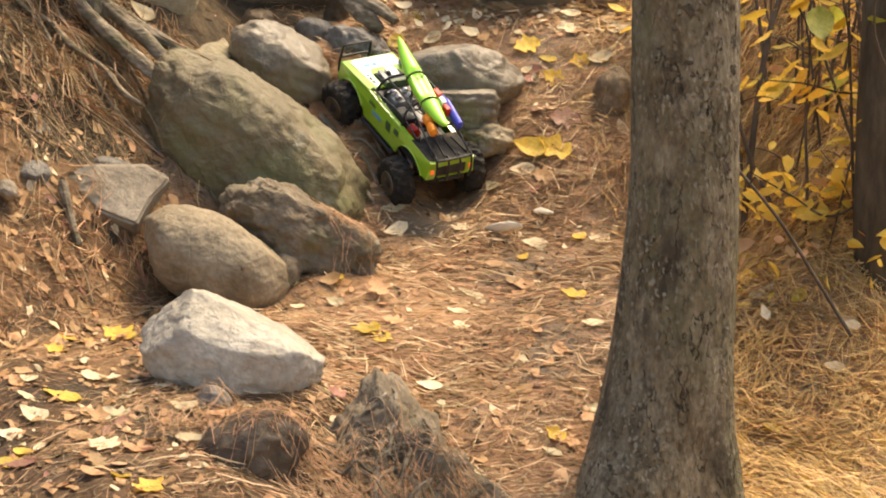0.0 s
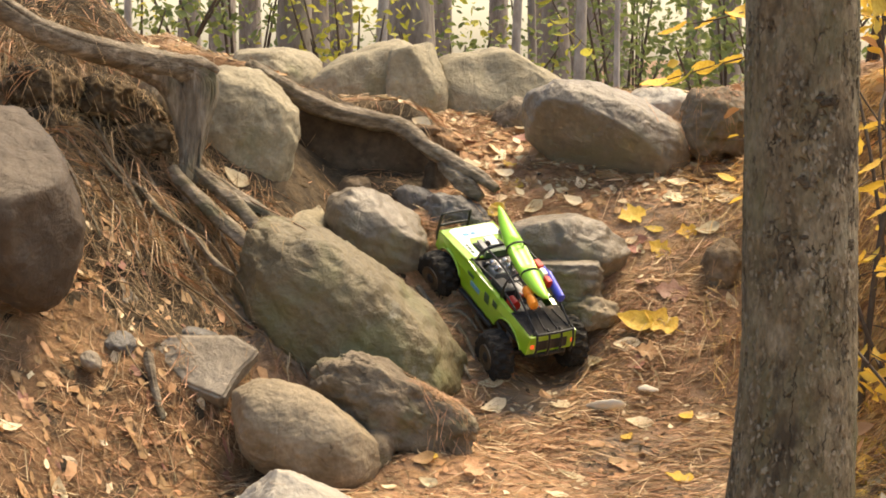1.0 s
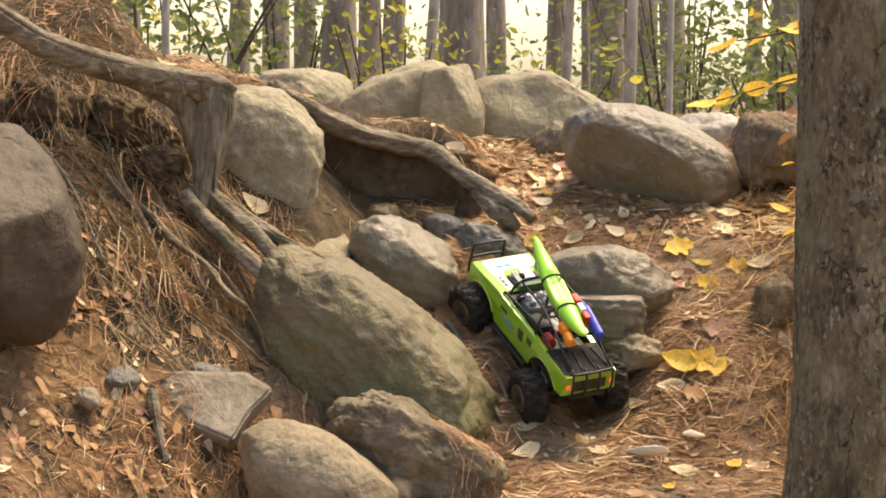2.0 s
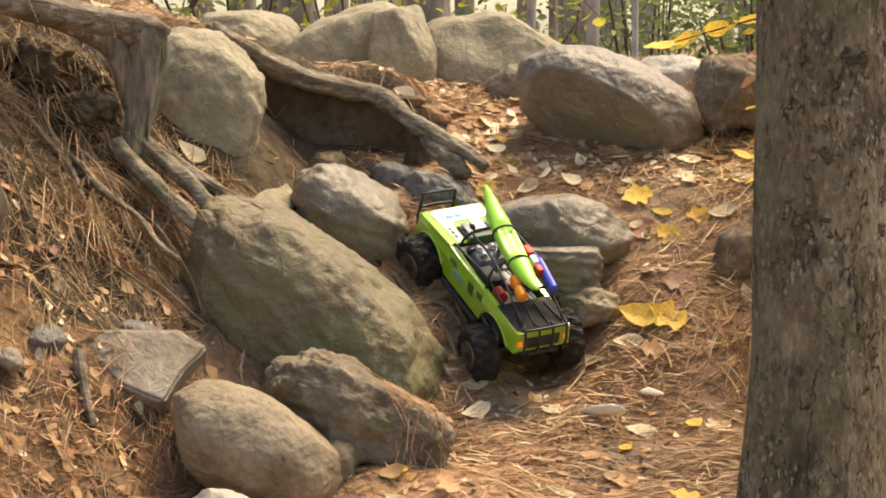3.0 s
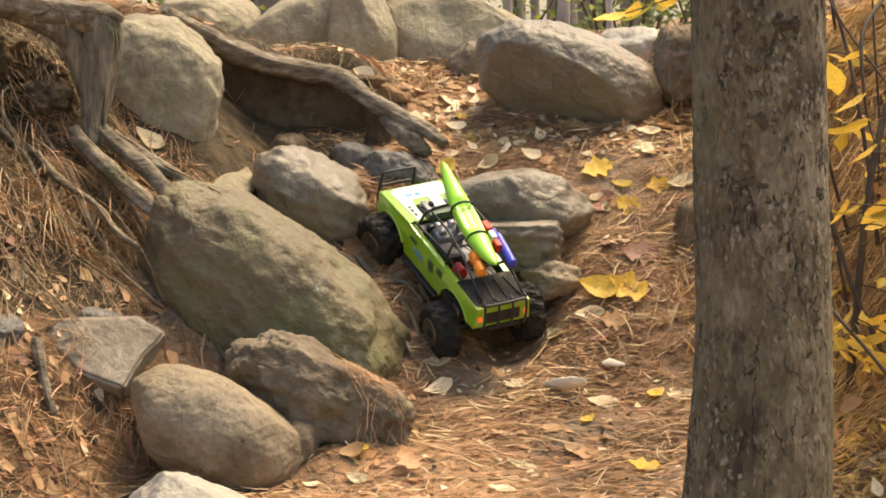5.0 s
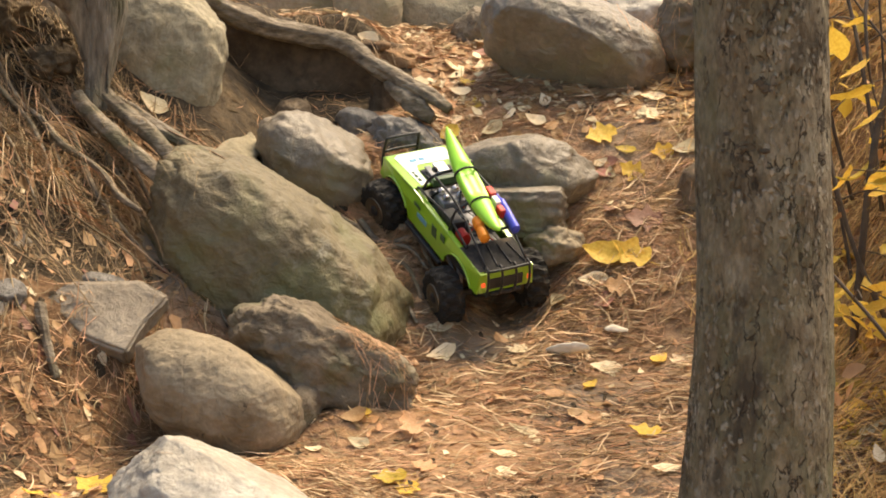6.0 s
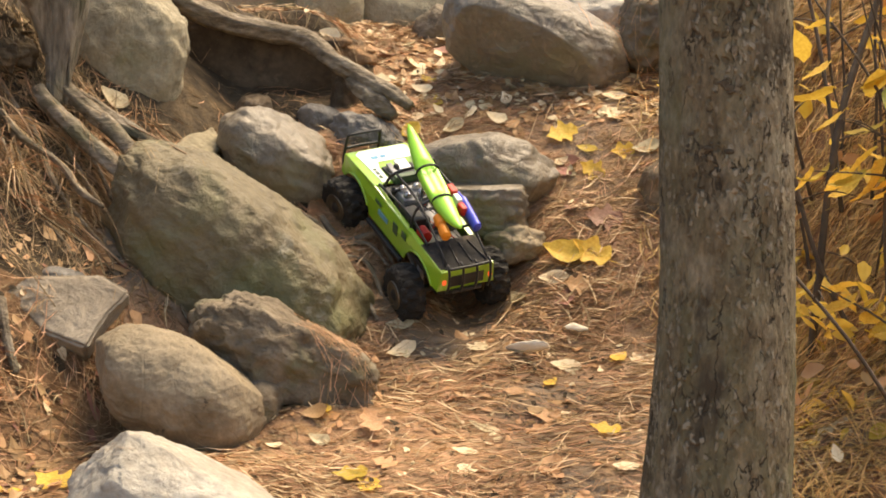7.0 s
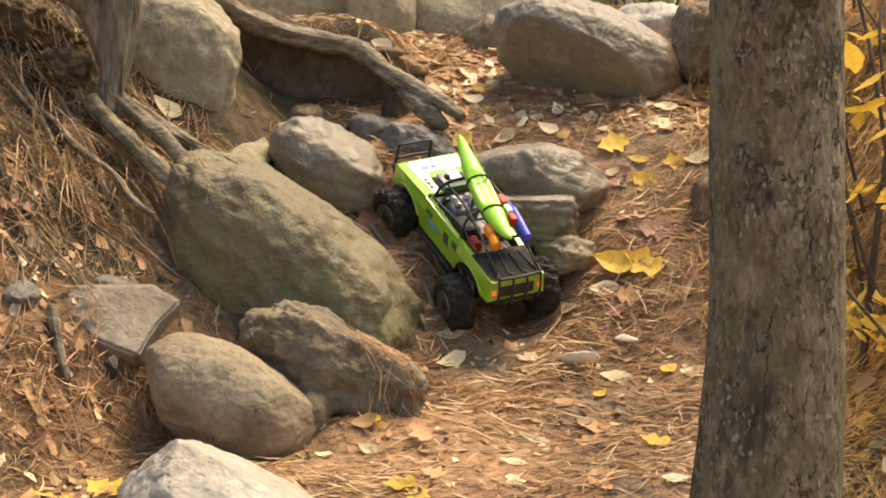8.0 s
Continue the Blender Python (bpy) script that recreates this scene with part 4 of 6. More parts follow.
needle_mat("pine_needles", 24000, (-0.95, 1.15, 2.05, 4.6), NEEDLE_DULL, "trodden dull brown pine needles in the earth", 0.05, 0.005, 6, lambda x, y: hollow(x, y) * (1 - 0.3 * (y < 2.65) * (x < 0.12)) * (0.4 + 0.5 * drift(x, y, 1.7)), 0.0006)
needle_mat("pine_needles", 1300, (-0.95, -0.38, 2.9, 3.75), NEEDLE, "loose pine needles caught on the steep bank", 0.075, 0.022, 7, lambda x, y: drift(x, y, 1.3), 0.0008)
needle_mat("pine_needles", 1500, (-0.10, 0.14, 3.46, 3.72), NEEDLE, "dry pine needles caught between roots in the eroded step", 0.06, 0.012, 9, lambda x, y: 0.9 + 0 * x, 0.0007)
needle_mat("pine_needles", 22000, (0.5, 1.2, 2.2, 3.9), NEEDLE_GOLD, "deep pine needles on the bank beside the trunk", 0.075, 0.03, 8, lambda x, y: (0.5 + 0.5 * drift(x, y, 1.5)) * np.where((x < 0.62) & (y > 2.85), 0.15, 1.0))


def straw(name, clumps, mat, label, seed, spot):
    """Tufts of needles snagged on the bank: each fans out from one place and droops downhill."""
    rng = random.Random(seed)
    vs, fs = [], []
    for _ in range(clumps):
        a = spot(rng)
        fall = Vector((land(a.x - 0.02, a.y) - land(a.x + 0.02, a.y), land(a.x, a.y - 0.02) - land(a.x, a.y + 0.02), 0))
        fall = fall.normalized() if fall.length > 0 else Vector((0.5, -0.8, 0))
        lie = Vector((rng.gauss(0, 0.5), rng.gauss(0, 0.35), 0))
        for _ in range(rng.randint(7, 17)):
            long = rng.uniform(0.04, 0.105)
            way = (fall * 0.7 + lie + Vector((rng.gauss(0, 0.30), rng.gauss(0, 0.25), rng.gauss(-0.1, 0.22)))).normalized()
            side = way.cross(Vector((0, 1, 0.3))).normalized() * 0.0007
            foot = a + Vector((rng.gauss(0, 0.012), rng.gauss(0, 0.012), rng.uniform(0, 0.012)))
            b = len(vs)
            for t in (0.0, 0.33, 0.67, 1.0):
                p = foot + way * long * t + Vector((0, 0, 0.012 * t - long * 0.75 * t * t))
                p.z = max(p.z, land(p.x, p.y) + 0.003)
                w = side * (1.0 if t < 0.9 else 0.4)
                vs += [p - w, p + w]
            fs += [(b + k, b + k + 1, b + k + 3, b + k + 2) for k in (0, 2, 4)]
    return tagged(new(name, mesh_from(name, vs, fs, mat)), label, "pine needles", "", "stuff")


def on_bank(rng):
    x, y = rng.uniform(-0.95, -0.46), rng.uniform(3.27, 3.64)
    return Vector((x, y, land(x, y) + 0.004))


def under_root(rng):
    u = rng.random()
    return Vector((-0.95 + 0.16 * u, 3.31 + 0.12 * u + rng.gauss(0, 0.02), 0.75 - 0.12 * u + rng.gauss(0, 0.03)))


straw("snagged_needles", 30, NEEDLE, "tufts of orange needles snagged on the dark bank", 71, on_bank)
straw("snagged_needles", 75, NEEDLE_DULL, "tufts of dull brown needles snagged on the dark bank", 72, on_bank)
straw("snagged_needles", 14, NEEDLE_PALE, "tufts of straw-coloured needles snagged on the dark bank", 73, on_bank)
straw("snagged_needles", 9, NEEDLE, "orange needles hanging under the arching root", 74, under_root)


# ---- fine roots dangling from the bank ----
def dangling():
    rng = random.Random(31)
    mass = tagged(new("root_tangle"), "tangle of fine brown roots hanging from the bank", "roots")
    mass.location = (-0.65, 3.35, land(-0.65, 3.35))
    base = Vector(mass.location)
    for k in range(150):
        x = rng.uniform(-0.95, -0.42)
        y = rng.uniform(3.12, 3.62)
        z = land(x, y) + rng.uniform(0.005, 0.03)
        pts = [Vector((x, y, z))]
        way = Vector((rng.gauss(0.35, 0.5), rng.gauss(-0.45, 0.4), 0))
        for s in range(4):
            p = pts[-1] + way * rng.uniform(0.02, 0.05) + Vector((rng.gauss(0, 0.008), rng.gauss(0, 0.008), 0))
            p.z = max(land(p.x, p.y) + rng.uniform(0.0, 0.02), pts[-1].z - rng.uniform(0.02, 0.06))
            pts.append(p)
        r = rng.choice((0.0007, 0.0009, 0.0011, 0.0014, 0.0019))
        bm = bmesh.new()
        tube(bm, [p - base for p in pts], [r, r, r * 0.9, r * 0.7, r * 0.4], sides=5, seed=k, rough=0.3, steps=3)
        link_mesh("rootlet", bm, ROOT_TAN, mass)


dangling()

# ---- crumbs of leaf and bark ----
def crumbs(name, count, mat, seed, label, size, keep, box=(-0.9, 1.1, 2.1, 4.5), limit=0.65):
    """Small torn flakes lying at all angles."""
    g = np.random.default_rng(seed)
    x, y = g.uniform(box[0], box[1], count * 3), g.uniform(box[2], box[3], count * 3)
    ok = g.random(count * 3) < keep(x, y) * hollow(x, y)
    x, y = x[ok][:count], y[ok][:count]
    vs, fs = [], []
    slope = np.maximum(np.abs(heights(x, y + 0.015) - heights(x, y - 0.015)), np.abs(heights(x + 0.015, y) - heights(x - 0.015, y))) / 0.03
    x, y = x[slope < limit], y[slope < limit]
    for k in range(len(x)):
        s, turn = size * g.uniform(0.4, 1.4), g.uniform(0, 6.28)
        n = int(g.integers(6, 10))
        lift, tip, long = g.uniform(0.001, 0.005), g.normal(0, 0.25, 2), g.uniform(0.45, 0.8)
        a = 6.283 * np.arange(n) / n
        rad = s * g.uniform(0.6, 1.0, n) * np.where(np.arange(n) % 2, 1.0, 0.72)
        u, v = np.cos(a) * rad, np.sin(a) * rad * long
        dx, dy = u * math.cos(turn) - v * math.sin(turn), u * math.sin(turn) + v * math.cos(turn)
        h = heights(x[k] + dx, y[k] + dy) + np.maximum(0.0008, lift + dx * tip[0] + dy * tip[1] + g.uniform(-0.1, 0.28) * np.abs(v))
        b = len(vs)
        vs += [(x[k] + p, y[k] + q, z) for p, q, z in zip(dx, dy, h)]
        vs.append((x[k], y[k], float(h.mean()) + s * g.uniform(-0.12, 0.12)))
        fs += [(b + c, b + (c + 1) % n, b + n) for c in range(n)]
    return tagged(new(name, mesh_from(name, vs, fs, mat)), label, "leaf litter", "", "stuff")


crumbs("leaf_litter", 3600, LEAF_BROWN, 11, "crumbs of dry tan leaves over the trail", 0.011, lambda x, y: hollow(x, y) * (0.25 + 0.6 * drift(x, y, 2.0)))
crumbs("leaf_litter", 950, LEAF_PALE, 12, "crumbs of pale torn leaves over the trail", 0.010, lambda x, y: 0.2 + 0.5 * drift(x, y, 1.4) + 0.6 * np.exp(-((x - 0.12) / 0.25) ** 2 - ((y - 3.9) / 0.25) ** 2))
crumbs("leaf_litter", 600, LEAF_BROWN, 31, "tan torn leaves drifted on the crest", 0.017, lambda x, y: 0.15 + 0.85 * drift(x, y, 2.2), (-0.15, 0.55, 3.68, 4.25))
crumbs("leaf_litter", 420, LEAF_PALE, 17, "pale torn leaves drifted on the crest", 0.016, lambda x, y: 0.15 + 0.85 * drift(x, y, 2.2), (-0.15, 0.55, 3.68, 4.25))
crumbs("leaf_litter", 420, LEAF_BROWN, 18, "tan torn leaves drifted along the trail", 0.017, lambda x, y: hollow(x, y) * (0.25 + 0.5 * drift(x, y, 1.1)))
crumbs("leaf_litter", 800, LEAF_GOLD, 19, "golden torn leaves over the bank beside the trunk", 0.022, lambda x, y: 1.0 + 0 * x, (0.56, 1.2, 2.2, 3.5))
bank = lambda x, y: 0.9 * (x < -0.3) * (y < 3.34) * np.where(y < 2.75, 0.22, 1.0)
crumbs("leaf_litter", 1000, LEAF_BROWN, 28, "crumbs of tan leaf over the foot of the bank", 0.010, bank, limit=1.6)
crumbs("leaf_litter", 260, LEAF_PALE, 29, "pale torn leaves over the foot of the bank", 0.012, bank, limit=1.6)
crumbs("leaf_litter", 620, LEAF_BROWN, 23, "curled brown leaves on the foot of the bank", 0.018, bank, limit=1.6)
crumbs("leaf_litter", 220, LEAF_RED, 24, "dull red-brown leaves on the foot of the bank", 0.017, bank, limit=1.6)
crumbs("bark_litter", 900, HUMUS_SHADE, 26, "dark crumbs of bark and soil on the bank", 0.011, bank, limit=1.6)
crumbs("bark_litter", 1500, HUMUS_SHADE, 13, "dark crumbs of bark and soil on the trail", 0.009, lambda x, y: 0.3 + 0.4 * drift(x, y, 2.6))

wide = lambda x, y: 1.0 * ((x < -0.9) | (x > 1.1) | (y < 2.1) | (y > 4.5)) * (0.3 + 0.7 * drift(x, y, 0.4))
crumbs("leaf_litter", 1500, LEAF_BROWN, 21, "dry brown leaves scattered over the forest floor", 0.045, wide, (-4, 4, -2, 9))
crumbs("leaf_litter", 1000, LEAF_GOLD, 22, "golden leaves scattered over the forest floor", 0.042, wide, (-4, 4, -2, 9))
needle_mat("pine_needles", 30000, (-3, 3, -1.5, 8), NEEDLE_DULL, "brown needles over the forest floor round about", 0.09, 0.006, 25, wide, 0.0014)

# ---- fallen leaves ----
bpy.context.view_layer.update()
DEPS = bpy.context.evaluated_depsgraph_get()


def drop(x, y, top=1.2):
    """What lies under a point: height and slope."""
    hit, p, n, _, ob, _ = scene.ray_cast(DEPS, (x, y, top), (0, 0, -1))
    return (p, n, ob.name) if hit else (Vector((x, y, land(x, y))), Vector((0, 0, 1)), "ground")


def leaf_mesh(name, mat, seed, lobes=0, width=0.5, curl=0.2):
    """One leaf a unit long: a blade of two halves folded at the rib, wavy, with a stalk; lobes give a maple-like edge."""
    rng = random.Random(seed)
    n = 12
    rows = []
    for i in range(n + 1):
        t = i / n
        w = width * math.sin(math.pi * t ** 0.8) ** 0.8 * (1 - 0.25 * t)
        if lobes:
            w *= 1 + 0.38 * math.sin(lobes * math.pi * t * 2 + 0.6)
        w = max(w, 0.012) * rng.uniform(0.93, 1.07)
        bend = curl * (t - 0.5) ** 2 * 2
        rows.append([(-w, t - 0.5, bend + curl * w * w * 1.6 + rng.gauss(0, 0.012)), (-w * 0.5, t - 0.5, bend + 0.03 * curl), (0, t - 0.5, bend - 0.03),
                     (w * 0.5, t - 0.5, bend + 0.03 * curl), (w, t - 0.5, bend + curl * w * w * 1.6 + rng.gauss(0, 0.012))])
    vs = [v for r in rows for v in r]
    fs = [(i * 5 + k, i * 5 + k + 1, i * 5 + k + 6, i * 5 + k + 5) for i in range(n) for k in range(4)]
    b = len(vs)
    vs += [(-0.012, -0.75, 0.06), (0.012, -0.75, 0.06), (0.012, -0.48, 0.0), (-0.012, -0.48, 0.0)]
    fs.append((b, b + 1, b + 2, b + 3))
    return mesh_from(name, vs, fs, mat, True)


def drape(name, count, spots, mat, label, length, seed, lift=0.006):
    """Needles caught on stones: each follows what lies under it."""
    rng = random.Random(seed)
    vs, fs = [], []
    for _ in range(count):
        x, y, rx, ry = rng.choice(spots)
        cx, cy, a, ln = rng.gauss(x, rx), rng.gauss(y, ry), rng.uniform(0, 6.283), length * rng.uniform(0.5, 1.2)
        b = len(vs)
        top = drop(cx, cy)[0].z
        for t in (-0.5, 0.0, 0.5):
            px, py = cx + math.cos(a) * ln * t, cy + math.sin(a) * ln * t * 0.7
            z = max(min(drop(px, py)[0].z, top + 0.03), top - 0.05) + rng.uniform(0.001, lift)
            vs += [(px - math.sin(a) * 0.0005, py + math.cos(a) * 0.0005, z), (px + math.sin(a) * 0.0005, py - math.cos(a) * 0.0005, z)]
        fs += [(b, b + 1, b + 3, b + 2), (b + 2, b + 3, b + 5, b + 4)]
    return tagged(new(name, mesh_from(name, vs, fs, mat)), label, "pine needles", "", "stuff")


drape("pine_needles", 1500, [(0.03, 2.38, 0.12, 0.05), (-0.12, 2.36, 0.10, 0.06), (0.60, 3.93, 0.06, 0.05), (0.55, 3.47, 0.04, 0.04),
                             (0.06, 4.12, 0.02, 0.03), (-0.03, 3.12, 0.025, 0.03)], NEEDLE, "dry needles caught on and between the stones", 0.06, 15)
drape("pine_needles", 1200, [(-0.20, 3.98, 0.14, 0.04), (-0.62, 3.55, 0.1, 0.05), (-0.50, 3.36, 0.09, 0.06), (-0.62, 3.25, 0.10, 0.05), (-0.76, 3.44, 0.06, 0.04)], NEEDLE_DULL, "dry needles lying on the overhanging earth", 0.06, 16)
drape("pine_needles", 1150, [(-0.08, 2.34, 0.06, 0.05), (0.02, 2.31, 0.10, 0.05), (0.14, 2.34, 0.06, 0.05), (-0.24, 2.40, 0.07, 0.05)], NEEDLE,
      "long golden needles matted round the rock peak", 0.075, 27, 0.016)


def peak_roots():
    """Grey roots and twigs that lie over the rock peak and follow its surface."""
    rng = random.Random(23)
    mass = tagged(new("root_tangle"), "tangle of bleached grey roots gripping the rock peak", "roots")
    mass.location = (0.015, 2.40, -0.12)
    base = Vector(mass.location)
    for k in range(44):
        p = Vector((rng.gauss(0.02, 0.045), rng.gauss(2.385, 0.035), 0))
        way = Vector((rng.gauss(0, 1), rng.gauss(-0.5, 0.6), 0)).normalized()
        pts = []
        for s in range(6):
            z = drop(p.x, p.y, 0.3)[0].z
            pts.append(Vector((p.x, p.y, z + rng.uniform(0.001, 0.006))) - base)
            way = (way + Vector((rng.gauss(0, 0.4), rng.gauss(0, 0.3), 0))).normalized()
            p = p + way * rng.uniform(0.012, 0.03)
        r = rng.choice((0.001, 0.0014, 0.002, 0.003, 0.004))
        bm = bmesh.new()
        tube(bm, pts, [r, r, r, r * 0.9, r * 0.7, r * 0.4], sides=7, seed=k, rough=0.3, steps=4)
        link_mesh("rootlet", bm, ROOT, mass)


peak_roots()
LEAVES = {}
for k, (key, mat) in enumerate((("gold", LEAF_GOLD), ("pale", LEAF_PALE), ("brown", LEAF_BROWN), ("red", LEAF_RED))):
    LEAVES[key] = [leaf_mesh("leaf", mat, 40 + k * 7 + s, lobes, width, curl) for s, (lobes, width, curl) in enumerate(((0, 0.30, 0.12), (0, 0.36, 0.3), (3, 0.42, 0.15), (2, 0.40, 0.25)))]
SAID = {"gold": "golden-yellow fallen leaf lying on the needles", "pale": "pale cream fallen leaf lying on the needles",
        "brown": "dry tan-brown fallen leaf curled on the ground", "red": "dull reddish-brown fallen leaf on the ground"}


def leaf(key, x, y, size, turn, form, tip=0.0, level=0.12, face=0.0):
    p, n, under = drop(x, y)
    if under.startswith(("rock", "boulder")) and level < 0.2:
        return None
    if not under.startswith(("rock", "boulder")):
        n = Vector((land(x - 0.02, y) - land(x + 0.02, y), land(x, y - 0.02) - land(x, y + 0.02), 0.04)).normalized()
    ob = new("fallen_leaf", LEAVES[key][form])
    q = Vector((0, 0, 1)).rotation_difference(n.lerp(Vector((0, -0.1, 1)), level).normalized())
    ob.matrix_world = Matrix.Translation(p + Vector((0, 0, 0.0025 + size * 0.012))) @ pose(0, 0, 0, face) @ q.to_matrix().to_4x4() @ pose(0, 0, 0, tip, tip * 0.6, turn) @ Matrix.Scale(size, 4)
    return tagged(ob, SAID[key], "leaf", "fallen leaves")


# the leaves that stand out: place, length, turn and form
for x, y, size, turn, form in ((0.32, 3.51, 0.075, 80, 1), (0.41, 3.5, 0.075, 60, 3), (0.36, 3.5, 0.075, 75, 1), (0.46, 3.87, 0.075, 88, 0), (0.59, 3.81, 0.048, 60, 0), (0.49, 3.7, 0.046, 100, 3), (0.38, 3, 0.051, 80, 3), (-0.01, 2.84, 0.053, 100, 3), (-0.22, 3.21, 0.045, 45, 1), (-0.5, 2.52, 0.053, 85, 0), (-0.54, 2.73, 0.034, 80, 3), (-0.51, 2.8, 0.058, 100, 3), (-0.44, 2.84, 0.068, 60, 2), (-0.56, 2.3, 0.049, 80, 1),):
    leaf("gold", x, y, size, turn, form, 6, 0.12, 14)
for x, y, size, turn, form in ((0.29, 2.57, 0.039, 60, 3), (0.78, 2.91, 0.04, 130, 1), (0.43, 3.67, 0.052, 60, 2), (0.38, 3.74, 0.063, 110, 2),):
    leaf("gold", x, y, size, turn, form, 6, 0.12, 14)
for x, y, size, turn, form in ((0.34, 3.47, 0.054, 90, 0), (0.04, 3.8, 0.045, 85, 0), (0.49, 3.84, 0.05, 95, 0), (-0.44, 3.61, 0.061, 80, 1), (0.56, 3.55, 0.04, 20, 1), (-0.06, 3, 0.036, 70, 1), (0.16, 2.94, 0.042, 85, 0), (0.4, 2.85, 0.029, 90, 0), (0.07, 3.33, 0.057, 120, 1), (0.345, 3.29, 0.055, 85, 0), (-0.32, 2.58, 0.054, 75, 1), (-0.41, 2.45, 0.039, 90, 2), (-0.54, 2.45, 0.052, 60, 1), (-0.57, 2.4, 0.051, 80, 0),):
    leaf("pale", x, y, size, turn, form, 6, 0.12, 14)
for x, y, size, turn, form in ((0.09, 2.68, 0.046, 90, 0), (0.82, 2.8, 0.042, 80, 0), (0.71, 2.87, 0.033, 10, 0), (0.86, 2.84, 0.035, 80, 0), (0.39, 2.85, 0.033, 90, 0), (0.14, 3.63, 0.055, 110, 1), (0.11, 3.63, 0.033, 70, 0), (0.26, 3.79, 0.043, 70, 1), (0.15, 3.82, 0.028, 40, 0), (-0.06, 3.97, 0.045, 90, 1), (0.12, 3.9, 0.044, 80, 1), (-0.67, 2.81, 0.044, 30, 1), (-0.66, 2.86, 0.032, 80, 0),):
    leaf("pale", x, y, size, turn, form, 6, 0.12, 14)
for x, y, size, turn, form in ((0.02, 3.02, 0.048, 30, 2), (0.04, 2.89, 0.041, 70, 2), (0.3, 3.1, 0.042, 95, 3), (0.25, 3.18, 0.038, 80, 0), (-0.47, 2.92, 0.05, 80, 0), (0.2, 3.29, 0.037, 70, 2), (0.38, 3.45, 0.049, 85, 2),):
    leaf("brown", x, y, size, turn, form, 6, 0.12, 14)
for x, y, size, turn, form in ((-0.07, 2.57, 0.036, 80, 3), (0.58, 3.98, 0.062, 60, 2), (0.44, 3.57, 0.071, 85, 2),):
    leaf("red", x, y, size, turn, form, 6, 0.12, 14)

rng = random.Random(77)
done = 0
while done < 240:
    x, y = rng.uniform(-0.85, 0.95), rng.uniform(2.15, 4.35)
    crest = math.exp(-((x - 0.12) / 0.22) ** 2 - ((y - 3.95) / 0.22) ** 2)
    if rng.random() > 0.2 + 1.1 * crest + 0.3 * (x > 0.35) * (y > 3.3) + 0.12 * (x < -0.3) * (y < 2.9):
        continue
    under = drop(x, y)[2]
    if not under.startswith(("ground", "pine", "fine", "leaf_l", "bark_l")):
        continue
    if drop(x, y)[1].z < 0.72:
        continue
    key = rng.choices(("gold", "pale", "brown", "red"), (0.13, 0.36, 0.39, 0.12))[0]
    leaf(key, x, y, rng.uniform(0.024, 0.056), rng.uniform(0, 360), rng.choice((0, 0, 1, 1, 2, 3)), rng.gauss(0, 9), 0.25)
    done += 1


# ---- yellow-leaved undergrowth beside the near trunk ----
SPRAY = {k: [leaf_mesh("leaf", m, 90 + i * 5 + s, 0, w, c) for s, (w, c) in enumerate(((0.24, 0.25), (0.30, 0.5), (0.34, 0.15)))]
         for i, (k, m) in enumerate((("gold", LEAF_GOLD), ("lime", LEAF_LIME), ("brown", LEAF_BROWN), ("green", LEAF_GREEN)))}


def shrub(base, stems, tall, leaves, seed, label, spread=0.12, size=(0.05, 0.095), tones=("gold", "gold", "gold", "gold", "lime"), low=0.15, thick=0.0035):
    """Thin upright stems with side twigs; the leaves hang from them one by one."""
    rng = random.Random(seed)
    root = tagged(new("shrub"), label, "shrub")
    root.location = base
    lines = []
    for k in range(stems):
        p = Vector((rng.gauss(0, spread), rng.gauss(0, spread), -0.06))
        pts = [p]
        way = Vector((rng.gauss(0, 0.16), rng.gauss(0, 0.16), 1)).normalized()
        for s in range(5):
            way = (way + Vector((rng.gauss(0, 0.12), rng.gauss(0, 0.12), 0))).normalized()
            pts.append(pts[-1] + way * tall / 5 * rng.uniform(0.8, 1.15))
        t = thick * rng.uniform(0.5, 1.3)
        limb("stem", pts, [t, t * 0.9, t * 0.8, t * 0.7, t * 0.5, t * 0.3], TWIG, "", "", root, sides=6, rough=0.15, seed=k, steps=3)
        lines.append(pts)
    per = max(1, leaves // (stems * 2))
    for pts in lines:
        for b in range(2):
            u = rng.uniform(low, 0.95) * 5
            i = min(4, int(u))
            p = pts[i].lerp(pts[i + 1], u - i)
            way = Vector((rng.uniform(-1, 1), rng.uniform(-1, 1), rng.uniform(-0.1, 0.5))).normalized()
            tip = p + way * rng.uniform(0.08, 0.2)
            mid = p.lerp(tip, 0.5) + Vector((0, 0, 0.012))
            limb("twig", [p, mid, tip], [0.0016, 0.0013, 0.0008], TWIG, "", "", root, sides=5, rough=0.1, seed=b, steps=3)
            for j in range(per):
                q = p.lerp(tip, rng.uniform(0.25, 1.05))
                if base[0] + q.x < 0.63:
                    continue
                lf = new("leaf", rng.choice(SPRAY[rng.choice(tones)]))
                lf.parent = root
                s = rng.uniform(*size)
                lf.matrix_basis = Matrix.Translation(q + Vector((rng.gauss(0, 0.012), rng.gauss(0, 0.012), -0.01))) @ pose(0, 0, 0, rng.gauss(-18, 28), rng.gauss(0, 28), rng.uniform(0, 360)) @ Matrix.Translation((0, 0.5 * s, 0)) @ Matrix.Scale(s, 4)
    return root


UNDER = "leggy shrub with thin dark stems and yellow autumn leaves"
